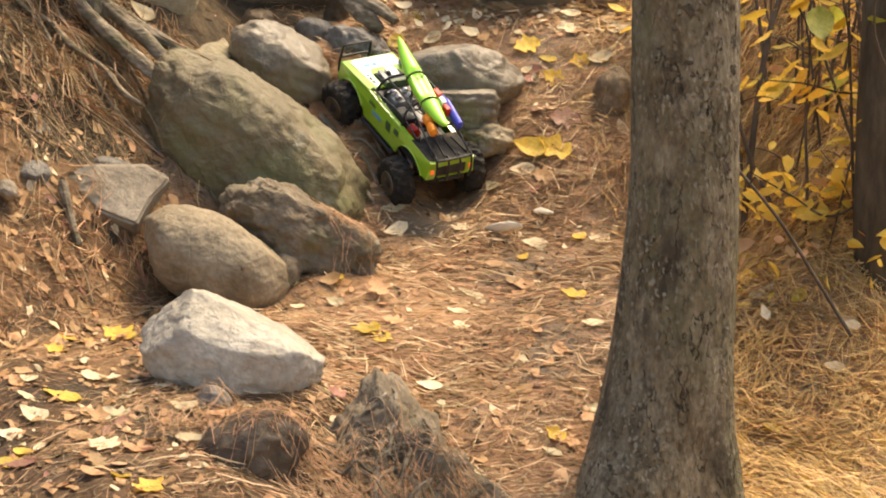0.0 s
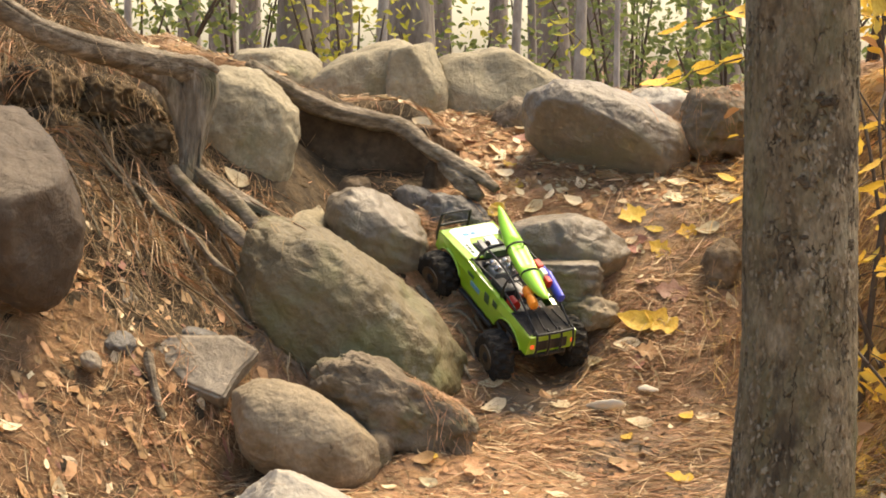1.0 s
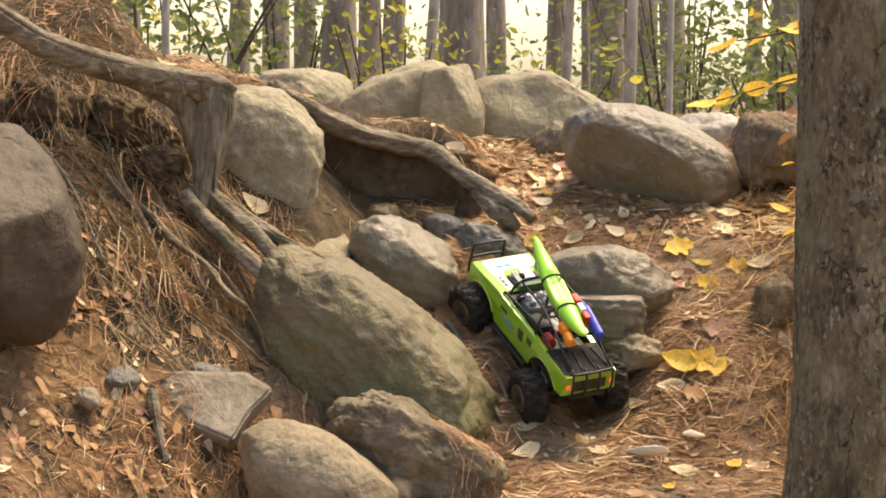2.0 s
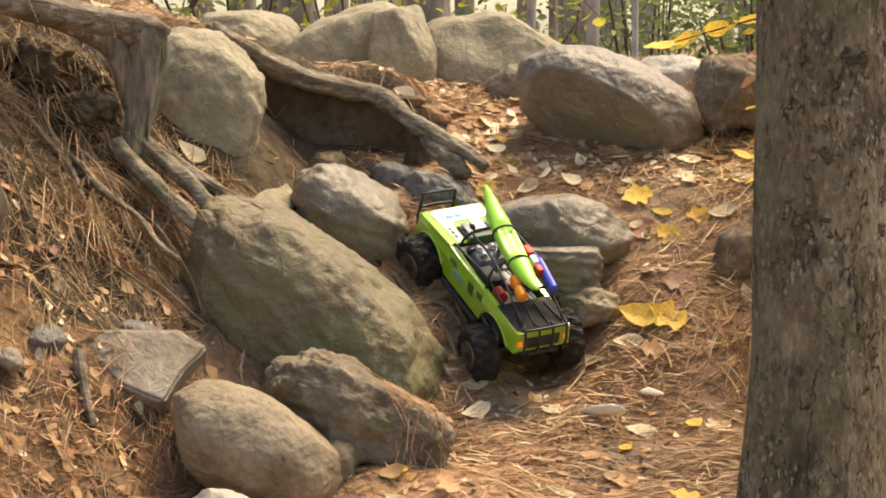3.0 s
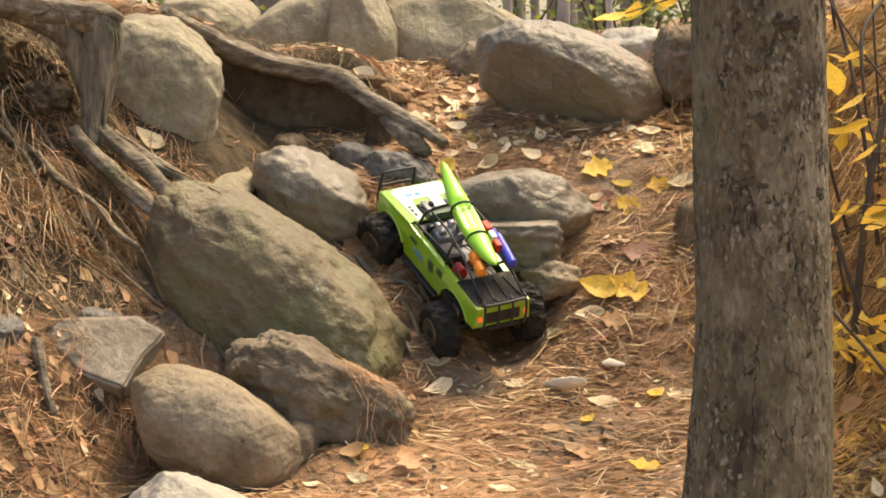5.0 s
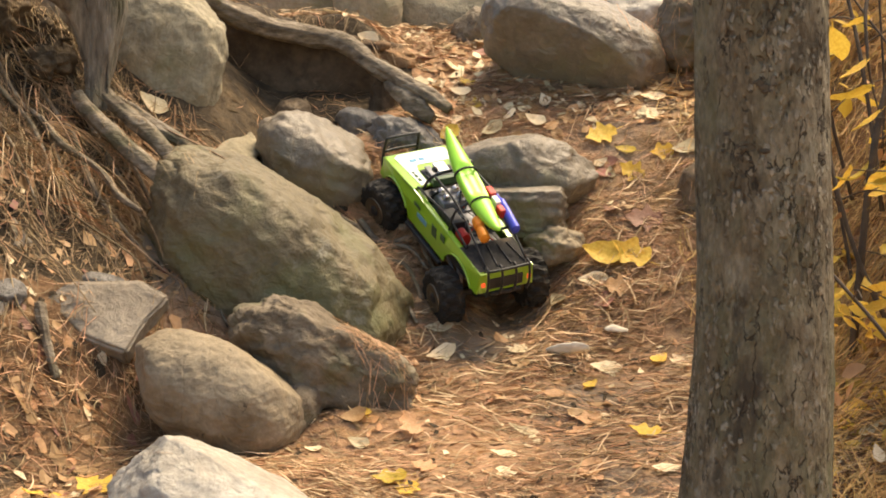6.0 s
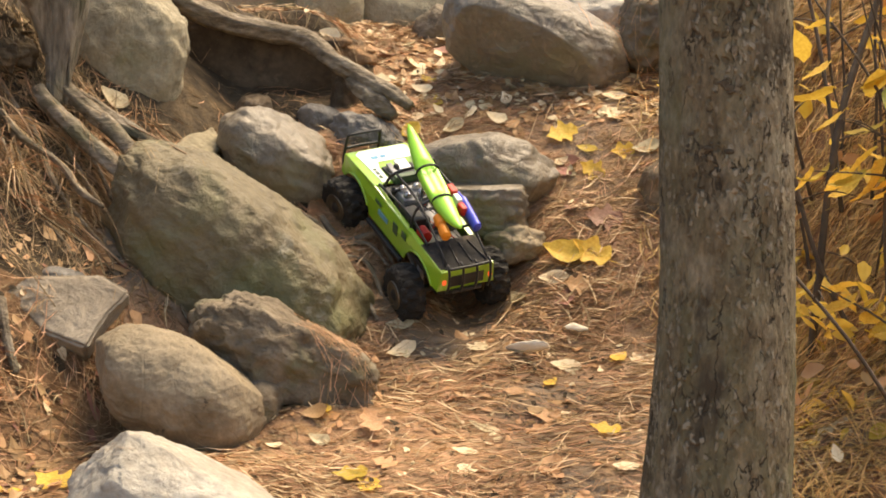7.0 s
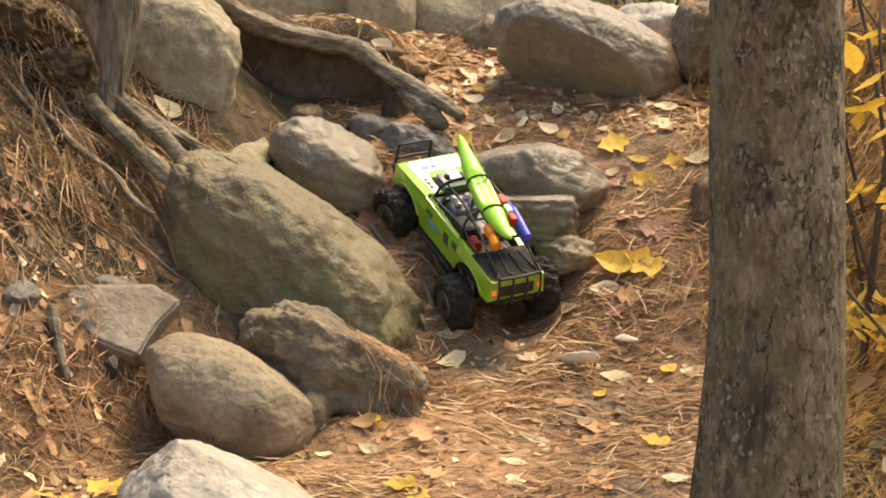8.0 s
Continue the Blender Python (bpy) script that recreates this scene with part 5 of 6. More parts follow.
for k, (x, y, n, h, lv) in enumerate(((0.74, 3.02, 5, 0.66, 10), (0.82, 3.10, 10, 0.78, 20), (0.99, 3.12, 9, 0.74, 18), (0.90, 3.30, 12, 0.80, 26),
                                      (1.06, 3.15, 8, 0.8, 16), (1.02, 3.7, 9, 0.8, 30))):
    shrub((x, y, land(x, y)), n, h, lv, 200 + k, UNDER)


def bracken():
    """Small withered leaves and fronds that cover the bank beside the trunk."""
    rng = random.Random(61)
    for tone, n, said in ((LEAF_GOLD, 750, "withered golden leaves over the bank"), (LEAF_BROWN, 260, "withered brown fronds over the bank")):
        bm = bmesh.new()
        spots = []
        for _ in range(90):
            x, y = rng.uniform(0.64, 1.25), rng.uniform(2.88, 3.9)
            spots.append(Vector((x, y, land(x, y) + rng.uniform(0.0, 0.10 + 0.14 * smooth(2.8, 3.3, y)))))
        leaf_cloud(bm, spots, n, 0.045, (0.02, 0.05), rng)
        tagged(link_mesh("dead_bracken", bm, tone), said, "undergrowth", "", "stuff")


def hanging_branch(points, leaves, seed, label, tones=("gold",)):
    """A thin branch that reaches in from beside the trail, its leaves in a flat spray."""
    rng = random.Random(seed)
    root = tagged(new("branch"), label, "branch")
    root.location = points[0]
    pts = [Vector(p) - Vector(points[0]) for p in points]
    limb("twig", pts, [0.004 - 0.003 * i / (len(pts) - 1) for i in range(len(pts))], TWIG, "", "", root, sides=6, rough=0.1, seed=seed, steps=4)
    for k in range(leaves):
        u = (0.35 + 0.65 * k / max(1, leaves - 1)) * (len(pts) - 1)
        i = min(len(pts) - 2, int(u))
        p = pts[i].lerp(pts[i + 1], u - i)
        lf = new("leaf", rng.choice(SPRAY[rng.choice(tones)]))
        lf.parent = root
        s = rng.uniform(0.05, 0.075)
        lf.matrix_basis = Matrix.Translation(p) @ pose(0, 0, 0, rng.gauss(-25, 12), rng.gauss(0, 25), (110 if k % 2 else 40) + rng.gauss(0, 25)) @ Matrix.Translation((0, 0.45 * s, 0)) @ Matrix.Scale(s, 4)
    return root


bracken()
SPRIG = "thin twig bearing broad golden leaves beside the trunk"
hanging_branch([(1.06, 3.15, 0.30), (0.997, 3.05, 0.326), (0.887, 3.0, 0.313), (0.797, 2.98, 0.334), (0.690, 2.95, 0.345)], 11, 21, SPRIG)
hanging_branch([(1.02, 3.12, 0.16), (0.957, 3.0, 0.142), (0.853, 2.96, 0.090), (0.770, 2.93, 0.134), (0.688, 2.90, 0.181)], 8, 22, SPRIG)
hanging_branch([(0.86, 3.09, 0.66), (0.865, 3.02, 0.56), (0.872, 3.0, 0.486), (0.883, 3.0, 0.425), (0.886, 3.0, 0.352)], 5, 23, SPRIG)
hanging_branch([(0.78, 3.08, 0.66), (0.72, 2.99, 0.60), (0.711, 2.95, 0.52), (0.718, 2.95, 0.469), (0.729, 2.95, 0.429)], 4, 24, SPRIG)
sapling = tagged(new("sapling"), "slim dark leaning sapling among the shrubs", "tree")
limb("trunk", [(0.72, 3.13, land(0.72, 3.13) - 0.05), (0.773, 3.183, 0.366), (0.863, 3.292, 0.585), (0.95, 3.38, 0.80), (1.05, 3.45, 1.15)], [0.007, 0.0062, 0.0055, 0.005, 0.003], TWIG, "", "", sapling, sides=9, rough=0.15, seed=3)
hanging_branch([(0.80, 3.52, 0.72), (0.66, 3.46, 0.70), (0.54, 3.42, 0.675), (0.40, 3.40, 0.635)], 10, 5, "thin branch with golden leaves reaching over the trail", ("gold", "gold", "lime"))
hanging_branch([(0.86, 3.30, 0.88), (0.66, 3.28, 0.80), (0.50, 3.26, 0.755), (0.42, 3.25, 0.74)], 4, 8, "thin branch with one golden leaf at its tip")
hanging_branch([(0.30, 5.9, 1.25), (0.34, 5.9, 1.0), (0.40, 5.9, 0.82), (0.50, 5.88, 0.70)], 9, 9, "drooping twig with green leaves", ("lime", "green"))

# ---- the wood behind the crest ----
def forest_tree(x, y, radius, tall, mat, seed, label, leafs, tone, low=2.2, lean=0.0):
    """A trunk with a few limbs and a loose crown of leaves high above the trail."""
    rng = random.Random(seed)
    tree = tagged(new("tree"), label, "tree")
    base = land(x, y) - 0.15
    tree.location = (x, y, base)
    pts = [Vector((lean * k * 0.1 + rng.gauss(0, 0.02), rng.gauss(0, 0.02), tall * k / 6)) for k in range(7)]
    limb("trunk", pts, [radius * (1.25 if k == 0 else 1 - 0.13 * k) for k in range(7)], mat, "", "", tree, sides=18, rough=0.1, seed=seed)
    bm = bmesh.new()
    spots = []
    for k in range(9):
        a, z = rng.uniform(0, 6.28), rng.uniform(low, tall * 0.97)
        r = rng.uniform(0.5, 1.3) * min(1.0, 8 * radius + 0.3)
        e = Vector((math.cos(a) * r, math.sin(a) * r, z + rng.uniform(0.1, 0.6)))
        limb("limb", [(lean * z * 0.1 * 6 / tall, 0, z), (e.x * 0.5, e.y * 0.5, z + 0.1), tuple(e)], [radius * 0.3, radius * 0.2, radius * 0.08], mat, "", "", tree, sides=7, seed=k)
        spots.append(e)
    leaf_cloud(bm, spots, leafs * 2, 0.35, (0.035, 0.07), rng)
    link_mesh("crown", bm, tone, tree)
    return tree


for k, (x, y, r, mat, tone, lean) in enumerate(((-0.58, 8.54, 0.083, FAR_BARK, LEAF_GREEN, 0), (0.0, 10.6, 0.136, FAR_BARK, LEAF_LIME, 0), (-0.17, 9.56, 0.034, PALE_BARK, LEAF_LIME, 0.1),
                                                (0.36, 8.17, 0.024, PALE_BARK, LEAF_LIME, 0.25), (0.68, 11.3, 0.03, FAR_BARK, LEAF_GREEN, 0), (0.94, 12.6, 0.10, FAR_BARK, LEAF_GREEN, 0),
                                                (0.49, 6.1, 0.020, PALE_BARK, LEAF_LIME, -0.06), (0.73, 7.13, 0.013, PALE_BARK, LEAF_GREEN, 0), (-1.12, 7.2, 0.017, PALE_BARK, LEAF_LIME, 0.15),
                                                (-0.41, 12.0, 0.031, FAR_BARK, LEAF_GREEN, 0), (1.7, 10.5, 0.09, FAR_BARK, LEAF_LIME, 0), (-2.0, 9.5, 0.11, FAR_BARK, LEAF_GREEN, 0),
                                                (2.3, 8.0, 0.07, FAR_BARK, LEAF_GOLD, 0), (-1.5, 13.5, 0.09, FAR_BARK, LEAF_LIME, 0), (1.35, 15.0, 0.12, FAR_BARK, LEAF_GREEN, 0),
                                                (0.25, 16.0, 0.10, FAR_BARK, LEAF_GREEN, 0), (-0.8, 17.0, 0.12, FAR_BARK, LEAF_GREEN, 0))):
    what = ("slender pale-barked sapling behind the crest" if mat is PALE_BARK else "dark straight forest tree behind the crest")
    forest_tree(x, y, r, 3.2 + 30 * r, mat, 300 + k, what, 260, tone, lean=lean)


def thicket(x, y, wide, tall, count, tone, seed, label, size=(0.025, 0.062)):
    """A low bush: several stems and a ragged mass of leaves with gaps."""
    rng = random.Random(seed)
    root = tagged(new("bush"), label, "bush")
    z = land(x, y)
    root.location = (x, y, z - 0.05)
    spots = []
    for k in range(7):
        e = Vector((rng.gauss(0, wide * 0.5), rng.gauss(0, wide * 0.3), 0.25 + tall * rng.uniform(0.3, 1.0)))
        limb("stem", [(e.x * 0.2, e.y * 0.2, 0), (e.x * 0.6, e.y * 0.6, e.z * 0.55), tuple(e)], [0.012, 0.008, 0.003], TWIG, "", "", root, sides=6, seed=k)
        spots += [e, e * 0.7]
    bm = bmesh.new()
    leaf_cloud(bm, spots, int(count * 1.05), wide * 0.27, size, rng)
    link_mesh("crown", bm, tone, root)
    return root


forest_tree(0.968, 2.95, 0.05, 3.4, TWIG_BARK, 340, "dark slim tree beside the trail behind yellow shrubs", 60, LEAF_GOLD)

for k, (x, y, w, h, n, tone) in enumerate(((-1.25, 7.6, 0.6, 0.75, 420, LEAF_GREEN), (-0.85, 9.2, 0.7, 0.9, 460, LEAF_GREEN), (-0.30, 8.3, 0.35, 0.7, 200, LEAF_LIME), (0.15, 9.0, 0.4, 0.55, 180, LEAF_LIME),
                                           (0.95, 9.0, 0.7, 0.9, 700, LEAF_GREEN), (1.3, 8.0, 0.6, 0.8, 600, LEAF_GREEN), (0.62, 10.2, 0.5, 0.9, 360, LEAF_GREEN), (-1.9, 8.4, 0.8, 1.0, 600, LEAF_LIME),
                                           (1.9, 9.5, 0.9, 1.2, 700, LEAF_GREEN), (-0.5, 13.0, 1.0, 1.2, 420, LEAF_GREEN), (0.4, 14.0, 1.0, 1.2, 420, LEAF_GREEN), (1.5, 13.0, 1.1, 1.5, 800, LEAF_GREEN),
                                           (-1.7, 12.0, 1.0, 1.3, 500, LEAF_LIME), (1.25, 5.6, 0.5, 0.6, 420, LEAF_GOLD), (1.6, 4.6, 0.5, 0.7, 420, LEAF_GOLD))):
    name = {LEAF_GREEN: "dark green undergrowth", LEAF_LIME: "yellow-green undergrowth", LEAF_GOLD: "golden autumn undergrowth"}[tone]
    thicket(x, y, w, h, n, tone, 400 + k, name + " with ragged leaves behind the rocks")


def far_wood():
    """The woods beyond, too far to count: trunks, and leaves with bright gaps between."""
    rng = random.Random(9)
    bm = bmesh.new()
    for k in range(22):
        x, y = rng.uniform(-12, 12), rng.uniform(19, 34)
        tube(bm, [(x, y, -0.9), (x + rng.gauss(0, 0.1), y, 3), (x + rng.gauss(0, 0.2), y, 8)], [0.16, 0.13, 0.08], sides=7, seed=k, steps=2)
    tagged(link_mesh("far_trunks", bm, FAR_BARK), "grey-brown trunks of the woods beyond the crest", "woods", "", "stuff")
    bm = bmesh.new()
    spots = [Vector((rng.uniform(-12, 12), rng.uniform(18, 32), rng.uniform(-0.4, 5.5))) for _ in range(150)]
    leaf_cloud(bm, spots, 1700, 0.5, (0.12, 0.3), rng)
    return tagged(link_mesh("far_woods", bm, LEAF_GREEN), "hazy green woods beyond the crest", "woods", "", "stuff")


far_wood()


# ---- the toy truck ----
PAINT = material("lime_paint", [(0.3, (0.225, 0.43, 0.018)), (0.7, (0.29, 0.51, 0.03))], scale=4, rough=0.28, bump=0.05, bump_scale=30, spec=0.5, stain=[((0.20, 0.30, 0.05), 40.0, (0.64, 0.72))])
KAYAK = material("kayak_plastic", [(0.3, (0.25, 0.60, 0.04)), (0.7, (0.34, 0.70, 0.07))], scale=4, rough=0.35, bump=0.05, spec=0.45)
RUBBER = material("tyre_rubber", [(0.3, (0.014, 0.013, 0.012)), (0.7, (0.034, 0.030, 0.026))], scale=30, rough=0.85, bump=0.4, bump_scale=120, stain=[((0.11, 0.08, 0.05), 28.0, (0.58, 0.72))])
BLACK = material("black_plastic", [(0.3, (0.012, 0.012, 0.013)), (0.7, (0.032, 0.031, 0.032))], scale=20, rough=0.45, bump=0.15, spec=0.4)
RIM = material("bronze_rim", [(0.3, (0.10, 0.075, 0.05)), (0.7, (0.20, 0.16, 0.11))], scale=30, rough=0.4, metal=0.6, bump=0.1)
GREY = material("grey_plastic", [(0.3, (0.14, 0.14, 0.15)), (0.7, (0.34, 0.34, 0.35))], scale=40, rough=0.4, bump=0.1)
ORANGE = material("orange_plastic", [(0.3, (0.80, 0.22, 0.02)), (0.7, (0.90, 0.32, 0.04))], scale=10, rough=0.4, bump=0.1)
BLUE = material("blue_plastic", [(0.3, (0.04, 0.05, 0.42)), (0.7, (0.08, 0.10, 0.6))], scale=10, rough=0.35, bump=0.1)
RED = material("red_plastic", [(0.3, (0.45, 0.02, 0.015)), (0.7, (0.6, 0.05, 0.03))], scale=10, rough=0.4, bump=0.1)
WHITE = material("white_plastic", [(0.3, (0.7, 0.7, 0.7)), (0.7, (0.82, 0.82, 0.8))], scale=10, rough=0.4, bump=0.1)
DECAL = material("dark_decal", [(0.3, (0.02, 0.06, 0.03)), (0.7, (0.06, 0.12, 0.05))], scale=60, rough=0.4, bump=0.0)
DECAL_BLUE = material("blue_decal", [(0.3, (0.08, 0.25, 0.42)), (0.7, (0.15, 0.38, 0.5))], scale=60, rough=0.4, bump=0.0)
LAMP = material("tail_lens", [(0.3, (0.75, 0.05, 0.02)), (0.7, (0.85, 0.16, 0.03))], scale=10, rough=0.2, bump=0.0)
coat = PAINT.node_tree.nodes["Principled BSDF"]
coat.inputs["Coat Weight"].default_value, coat.inputs["Coat Roughness"].default_value = 1.0, 0.07
glow = LAMP.node_tree.nodes["Principled BSDF"]
glow.inputs["Emission Color"].default_value, glow.inputs["Emission Strength"].default_value = (1.0, 0.16, 0.05, 1), 0.35

truck = tagged(new("toy_truck"), "lime-green radio-controlled toy truck with black cage climbing beside a boulder", "toy truck")


def box(name, lo, hi, mat, parent, label="", bevel=0.002, taper=None):
    bm = bmesh.new()
    bmesh.ops.create_cube(bm, size=1.0)
    for v in bm.verts:
        v.co = Vector([lo[i] + (hi[i] - lo[i]) * (v.co[i] + 0.5) for i in range(3)])
        if taper:
            v.co = taper(v.co)
    if bevel:
        bmesh.ops.bevel(bm, geom=bm.edges[:], offset=bevel, segments=2, affect="EDGES", profile=0.6)
    return part(name, bm, mat, parent, label)


def pipe(name, points, radius, mat, parent, label="", sides=8):
    bm = bmesh.new()
    tube(bm, points, [radius] * len(points), sides=sides, rough=0.0, steps=4)
    ob = link_mesh(name, bm, mat, parent)
    return tagged(ob, label)


def lathe(name, profile, mat, parent, label="", sides=28, axis="X", bump=None):
    """Turns (distance along the axis, radius) pairs round the axis."""
    bm = bmesh.new()
    rings = []
    for j, (a, r) in enumerate(profile):
        ring = []
        for i in range(sides):
            t = 2 * math.pi * i / sides
            rr = r + (bump(i, j) if bump else 0)
            c, s = math.cos(t) * rr, math.sin(t) * rr
            ring.append(bm.verts.new((a, c, s) if axis == "X" else (c, a, s)))
        rings.append(ring)
    for p, q in zip(rings, rings[1:]):
        for i in range(sides):
            bm.faces.new((p[i], p[(i + 1) % sides], q[(i + 1) % sides], q[i]))
    bm.faces.new(list(reversed(rings[0])))
    bm.faces.new(rings[-1])
    bmesh.ops.recalc_face_normals(bm, faces=bm.faces[:])
    return part(name, bm, mat, parent, label)


def side_outline():
    out = [(-0.087, 0.048), (-0.090, 0.098), (0.02, 0.0985), (0.13, 0.0985), (0.235, 0.1045), (0.386, 0.093), (0.393, 0.052)]
    for k in range(9):
        a = radians(35 + 110 * k / 8)
        out.append((0.313 + 0.074 * math.cos(a), 0.004 + 0.074 * math.sin(a)))
    out += [(0.243, 0.028), (0.070, 0.028)]
    for k in range(9):
        a = radians(35 + 110 * k / 8)
        out.append((0.074 * math.cos(a), 0.004 + 0.074 * math.sin(a)))
    return out


def sheet(name, quads, thick, parent, label=""):
    """Bent sheet metal: corner loops given a thickness."""
    bm = bmesh.new()
    for quad in quads:
        lo = [bm.verts.new(Vector(p)) for p in quad]
        hi = [bm.verts.new(Vector(p) + Vector(thick)) for p in quad]
        n = len(quad)
        bm.faces.new(hi)
        bm.faces.new(list(reversed(lo)))
        for i in range(n):
            bm.faces.new((lo[i], lo[(i + 1) % n], hi[(i + 1) % n], hi[i]))
    bmesh.ops.recalc_face_normals(bm, faces=bm.faces[:])
    bmesh.ops.bevel(bm, geom=[e for e in bm.edges if len(e.link_faces) == 2 and e.calc_face_angle(0) > 0.9], offset=0.0011, segments=2, affect="EDGES")
    return part(name, bm, PAINT, parent, label)


def body_shell():
    """The bonnet, with both sides, the nose, the tailgate and the sills under it."""
    shell = sheet("body", [((-0.0725, 0.235, 0.102), (0.0725, 0.235, 0.102), (0.0725, 0.388, 0.0905), (-0.0725, 0.388, 0.0905))], (0, 0, 0.0035), truck, "lime-green painted shell")
    for sx in (-1, 1):
        sheet("side_panel", [[(sx * (0.074 - (0.006 if z > 0.09 else 0.0)), y, z) for y, z in side_outline()]], (sx * 0.004, 0, 0), shell)
        sheet("sill", [((sx * 0.0715, -0.085, 0.0955), (sx * 0.058, -0.085, 0.0955), (sx * 0.058, 0.235, 0.0985), (sx * 0.0715, 0.235, 0.0985))], (0, 0, 0.0025), shell)
    sheet("nose", [((-0.073, 0.389, 0.052), (0.073, 0.389, 0.052), (0.073, 0.386, 0.0925), (-0.073, 0.386, 0.0925))], (0, 0.005, 0), shell)
    sheet("tailgate", [((-0.0745, -0.084, 0.050), (0.0745, -0.084, 0.050), (0.0715, -0.087, 0.0975), (-0.0715, -0.087, 0.0975))], (0, -0.005, 0), shell)
    return shell


body = body_shell()


def sheet_decal(outline, mat, label, lift=0.0):
    """A thin patch that lies on the sloping bonnet."""
    bm = bmesh.new()
    loops = [[bm.verts.new((x, y, 0.1062 + lift + h - (y - 0.235) * 0.0115 / 0.153)) for x, y in outline] for h in (0.0, 0.0006)]
    n = len(outline)
    bm.faces.new(loops[1])
    for i in range(n):
        bm.faces.new((loops[0][i], loops[0][(i + 1) % n], loops[1][(i + 1) % n], loops[1][i]))
    bmesh.ops.recalc_face_normals(bm, faces=bm.faces[:])
    return part("decal", bm, mat, body, label)


for sx in (-1, 1):
    for cy in (0.0, 0.313):
        pipe("arch_lip", [(sx * 0.079, cy + 0.075 * math.cos(radians(a)), 0.004 + 0.075 * math.sin(radians(a))) for a in range(35, 146, 22)], 0.0022, PAINT, body)
    box("side_step", (sx * 0.082 - 0.005, 0.075, 0.016), (sx * 0.082 + 0.005, 0.24, 0.024), BLACK, truck)
for y, z, w, h, m in ((0.175, 0.066, 0.045, 0.012, DECAL_BLUE), (0.115, 0.074, 0.022, 0.026, DECAL), (0.075, 0.082, 0.02, 0.016, DECAL), (0.2, 0.085, 0.03, 0.008, DECAL)):
    for sx in (-1, 1):
        box("decal", (sx * 0.0787 - 0.0006, y - w / 2, z - h / 2), (sx * 0.0787 + 0.0006, y + w / 2, z + h / 2), m, body, bevel=0.0)
sheet_decal([(-0.050, 0.240), (-0.030, 0.240), (-0.030, 0.300), (-0.022, 0.326), (0.066, 0.326), (0.066, 0.376), (0.058, 0.383), (-0.044, 0.383), (-0.055, 0.372)], WHITE, "white patch on the bonnet")
for y, w in ((0.262, 0.012), (0.280, 0.014), (0.296, 0.008)):
    sheet_decal([(-0.047, y - w / 2), (-0.040, y - w / 2), (-0.040, y + w / 2), (-0.047, y + w / 2)], DECAL, "", 0.0009)
for x, w in ((-0.022, 0.016), (-0.002, 0.013)):
    sheet_decal([(x - w / 2, 0.340), (x + w / 2, 0.340), (x + w / 2, 0.352), (x - w / 2, 0.352)], DECAL_BLUE, "", 0.0009)
scoop = box("bonnet_scoop", (-0.026, 0.240, 0.099), (0.046, 0.300, 0.116), BLACK, truck, "dark bonnet scoop", taper=lambda c: Vector((c.x, c.y, c.z - (0.012 if c.y > 0.29 and c.z > 0.11 else 0.0))))
box("scoop_vent", (0.002, 0.262, 0.110), (0.030, 0.300, 0.1165), WHITE, scoop, "pale scoop plate")
box("scoop_rib", (-0.020, 0.246, 0.112), (-0.006, 0.292, 0.1165), GREY, scoop)
box("tub", (-0.070, -0.082, 0.044), (0.070, 0.238, 0.056), BLACK, truck, "black cabin floor")
box("dashboard", (-0.068, 0.205, 0.056), (0.068, 0.236, 0.098), BLACK, truck)
box("deck", (-0.070, -0.083, 0.092), (0.071, 0.012, 0.0995), RUBBER, truck, "black load deck")
for k in range(4):
    pipe("deck_brace", [(-0.055 + 0.037 * k, -0.078, 0.1010), (-0.03 + 0.025 * k, -0.006, 0.1010)], 0.0018, BLACK, truck, sides=6)
for sx in (-1, 1):
    seat = box("seat", (sx * 0.034 - 0.022, 0.085, 0.056), (sx * 0.034 + 0.022, 0.135, 0.072), BLACK, truck)
    box("seat_back", (sx * 0.034 - 0.021, 0.072, 0.062), (sx * 0.034 + 0.021, 0.086, 0.115), BLACK, seat)
box("receiver_box", (-0.02, 0.145, 0.056), (0.03, 0.195, 0.088), GREY, truck, "grey electronics box")
motor = lathe("motor", [(-0.045, 0.012), (-0.043, 0.016), (0.0, 0.017), (0.004, 0.010)], GREY, truck, "grey motor can", 18)
motor.location = (0.02, 0.165, 0.098)
CHROME = material("dull_chrome", [(0.3, (0.35, 0.35, 0.36)), (0.7, (0.6, 0.6, 0.6))], scale=50, rough=0.25, metal=0.9, bump=0.2)
engine = box("engine_block", (-0.038, 0.15, 0.07), (0.022, 0.205, 0.112), GREY, truck, "grey and chrome model engine", 0.004)
for k in range(4):
    fan = lathe("cylinder_head", [(-0.006, 0.004), (-0.005, 0.009), (0.005, 0.009), (0.006, 0.004)], CHROME, engine, "", 12, "Y")
    fan.location = (-0.026 + 0.034 * (k % 2), 0.162 + 0.026 * (k // 2), 0.115)
box("air_box", (-0.055, 0.09, 0.075), (-0.018, 0.14, 0.108), BLACK, truck, "", 0.005)
box("winch_box", (-0.005, 0.085, 0.070), (0.028, 0.135, 0.090), GREY, truck, "dull grey box", 0.004)
box("name_plate", (-0.030, 0.220, 0.108), (0.030, 0.234, 0.126), DECAL, truck, "dark lamp bar on the windscreen frame", 0.003)
box("battery", (-0.055, 0.02, 0.057), (0.05, 0.07, 0.085), BLACK, truck)
tin = lathe("red_can", [(0.03, 0.0), (0.031, 0.013), (0.058, 0.0135), (0.062, 0.008)], RED, truck, "small red canister", 16, "Y")
tin.location = (-0.042, 0.0, 0.099)
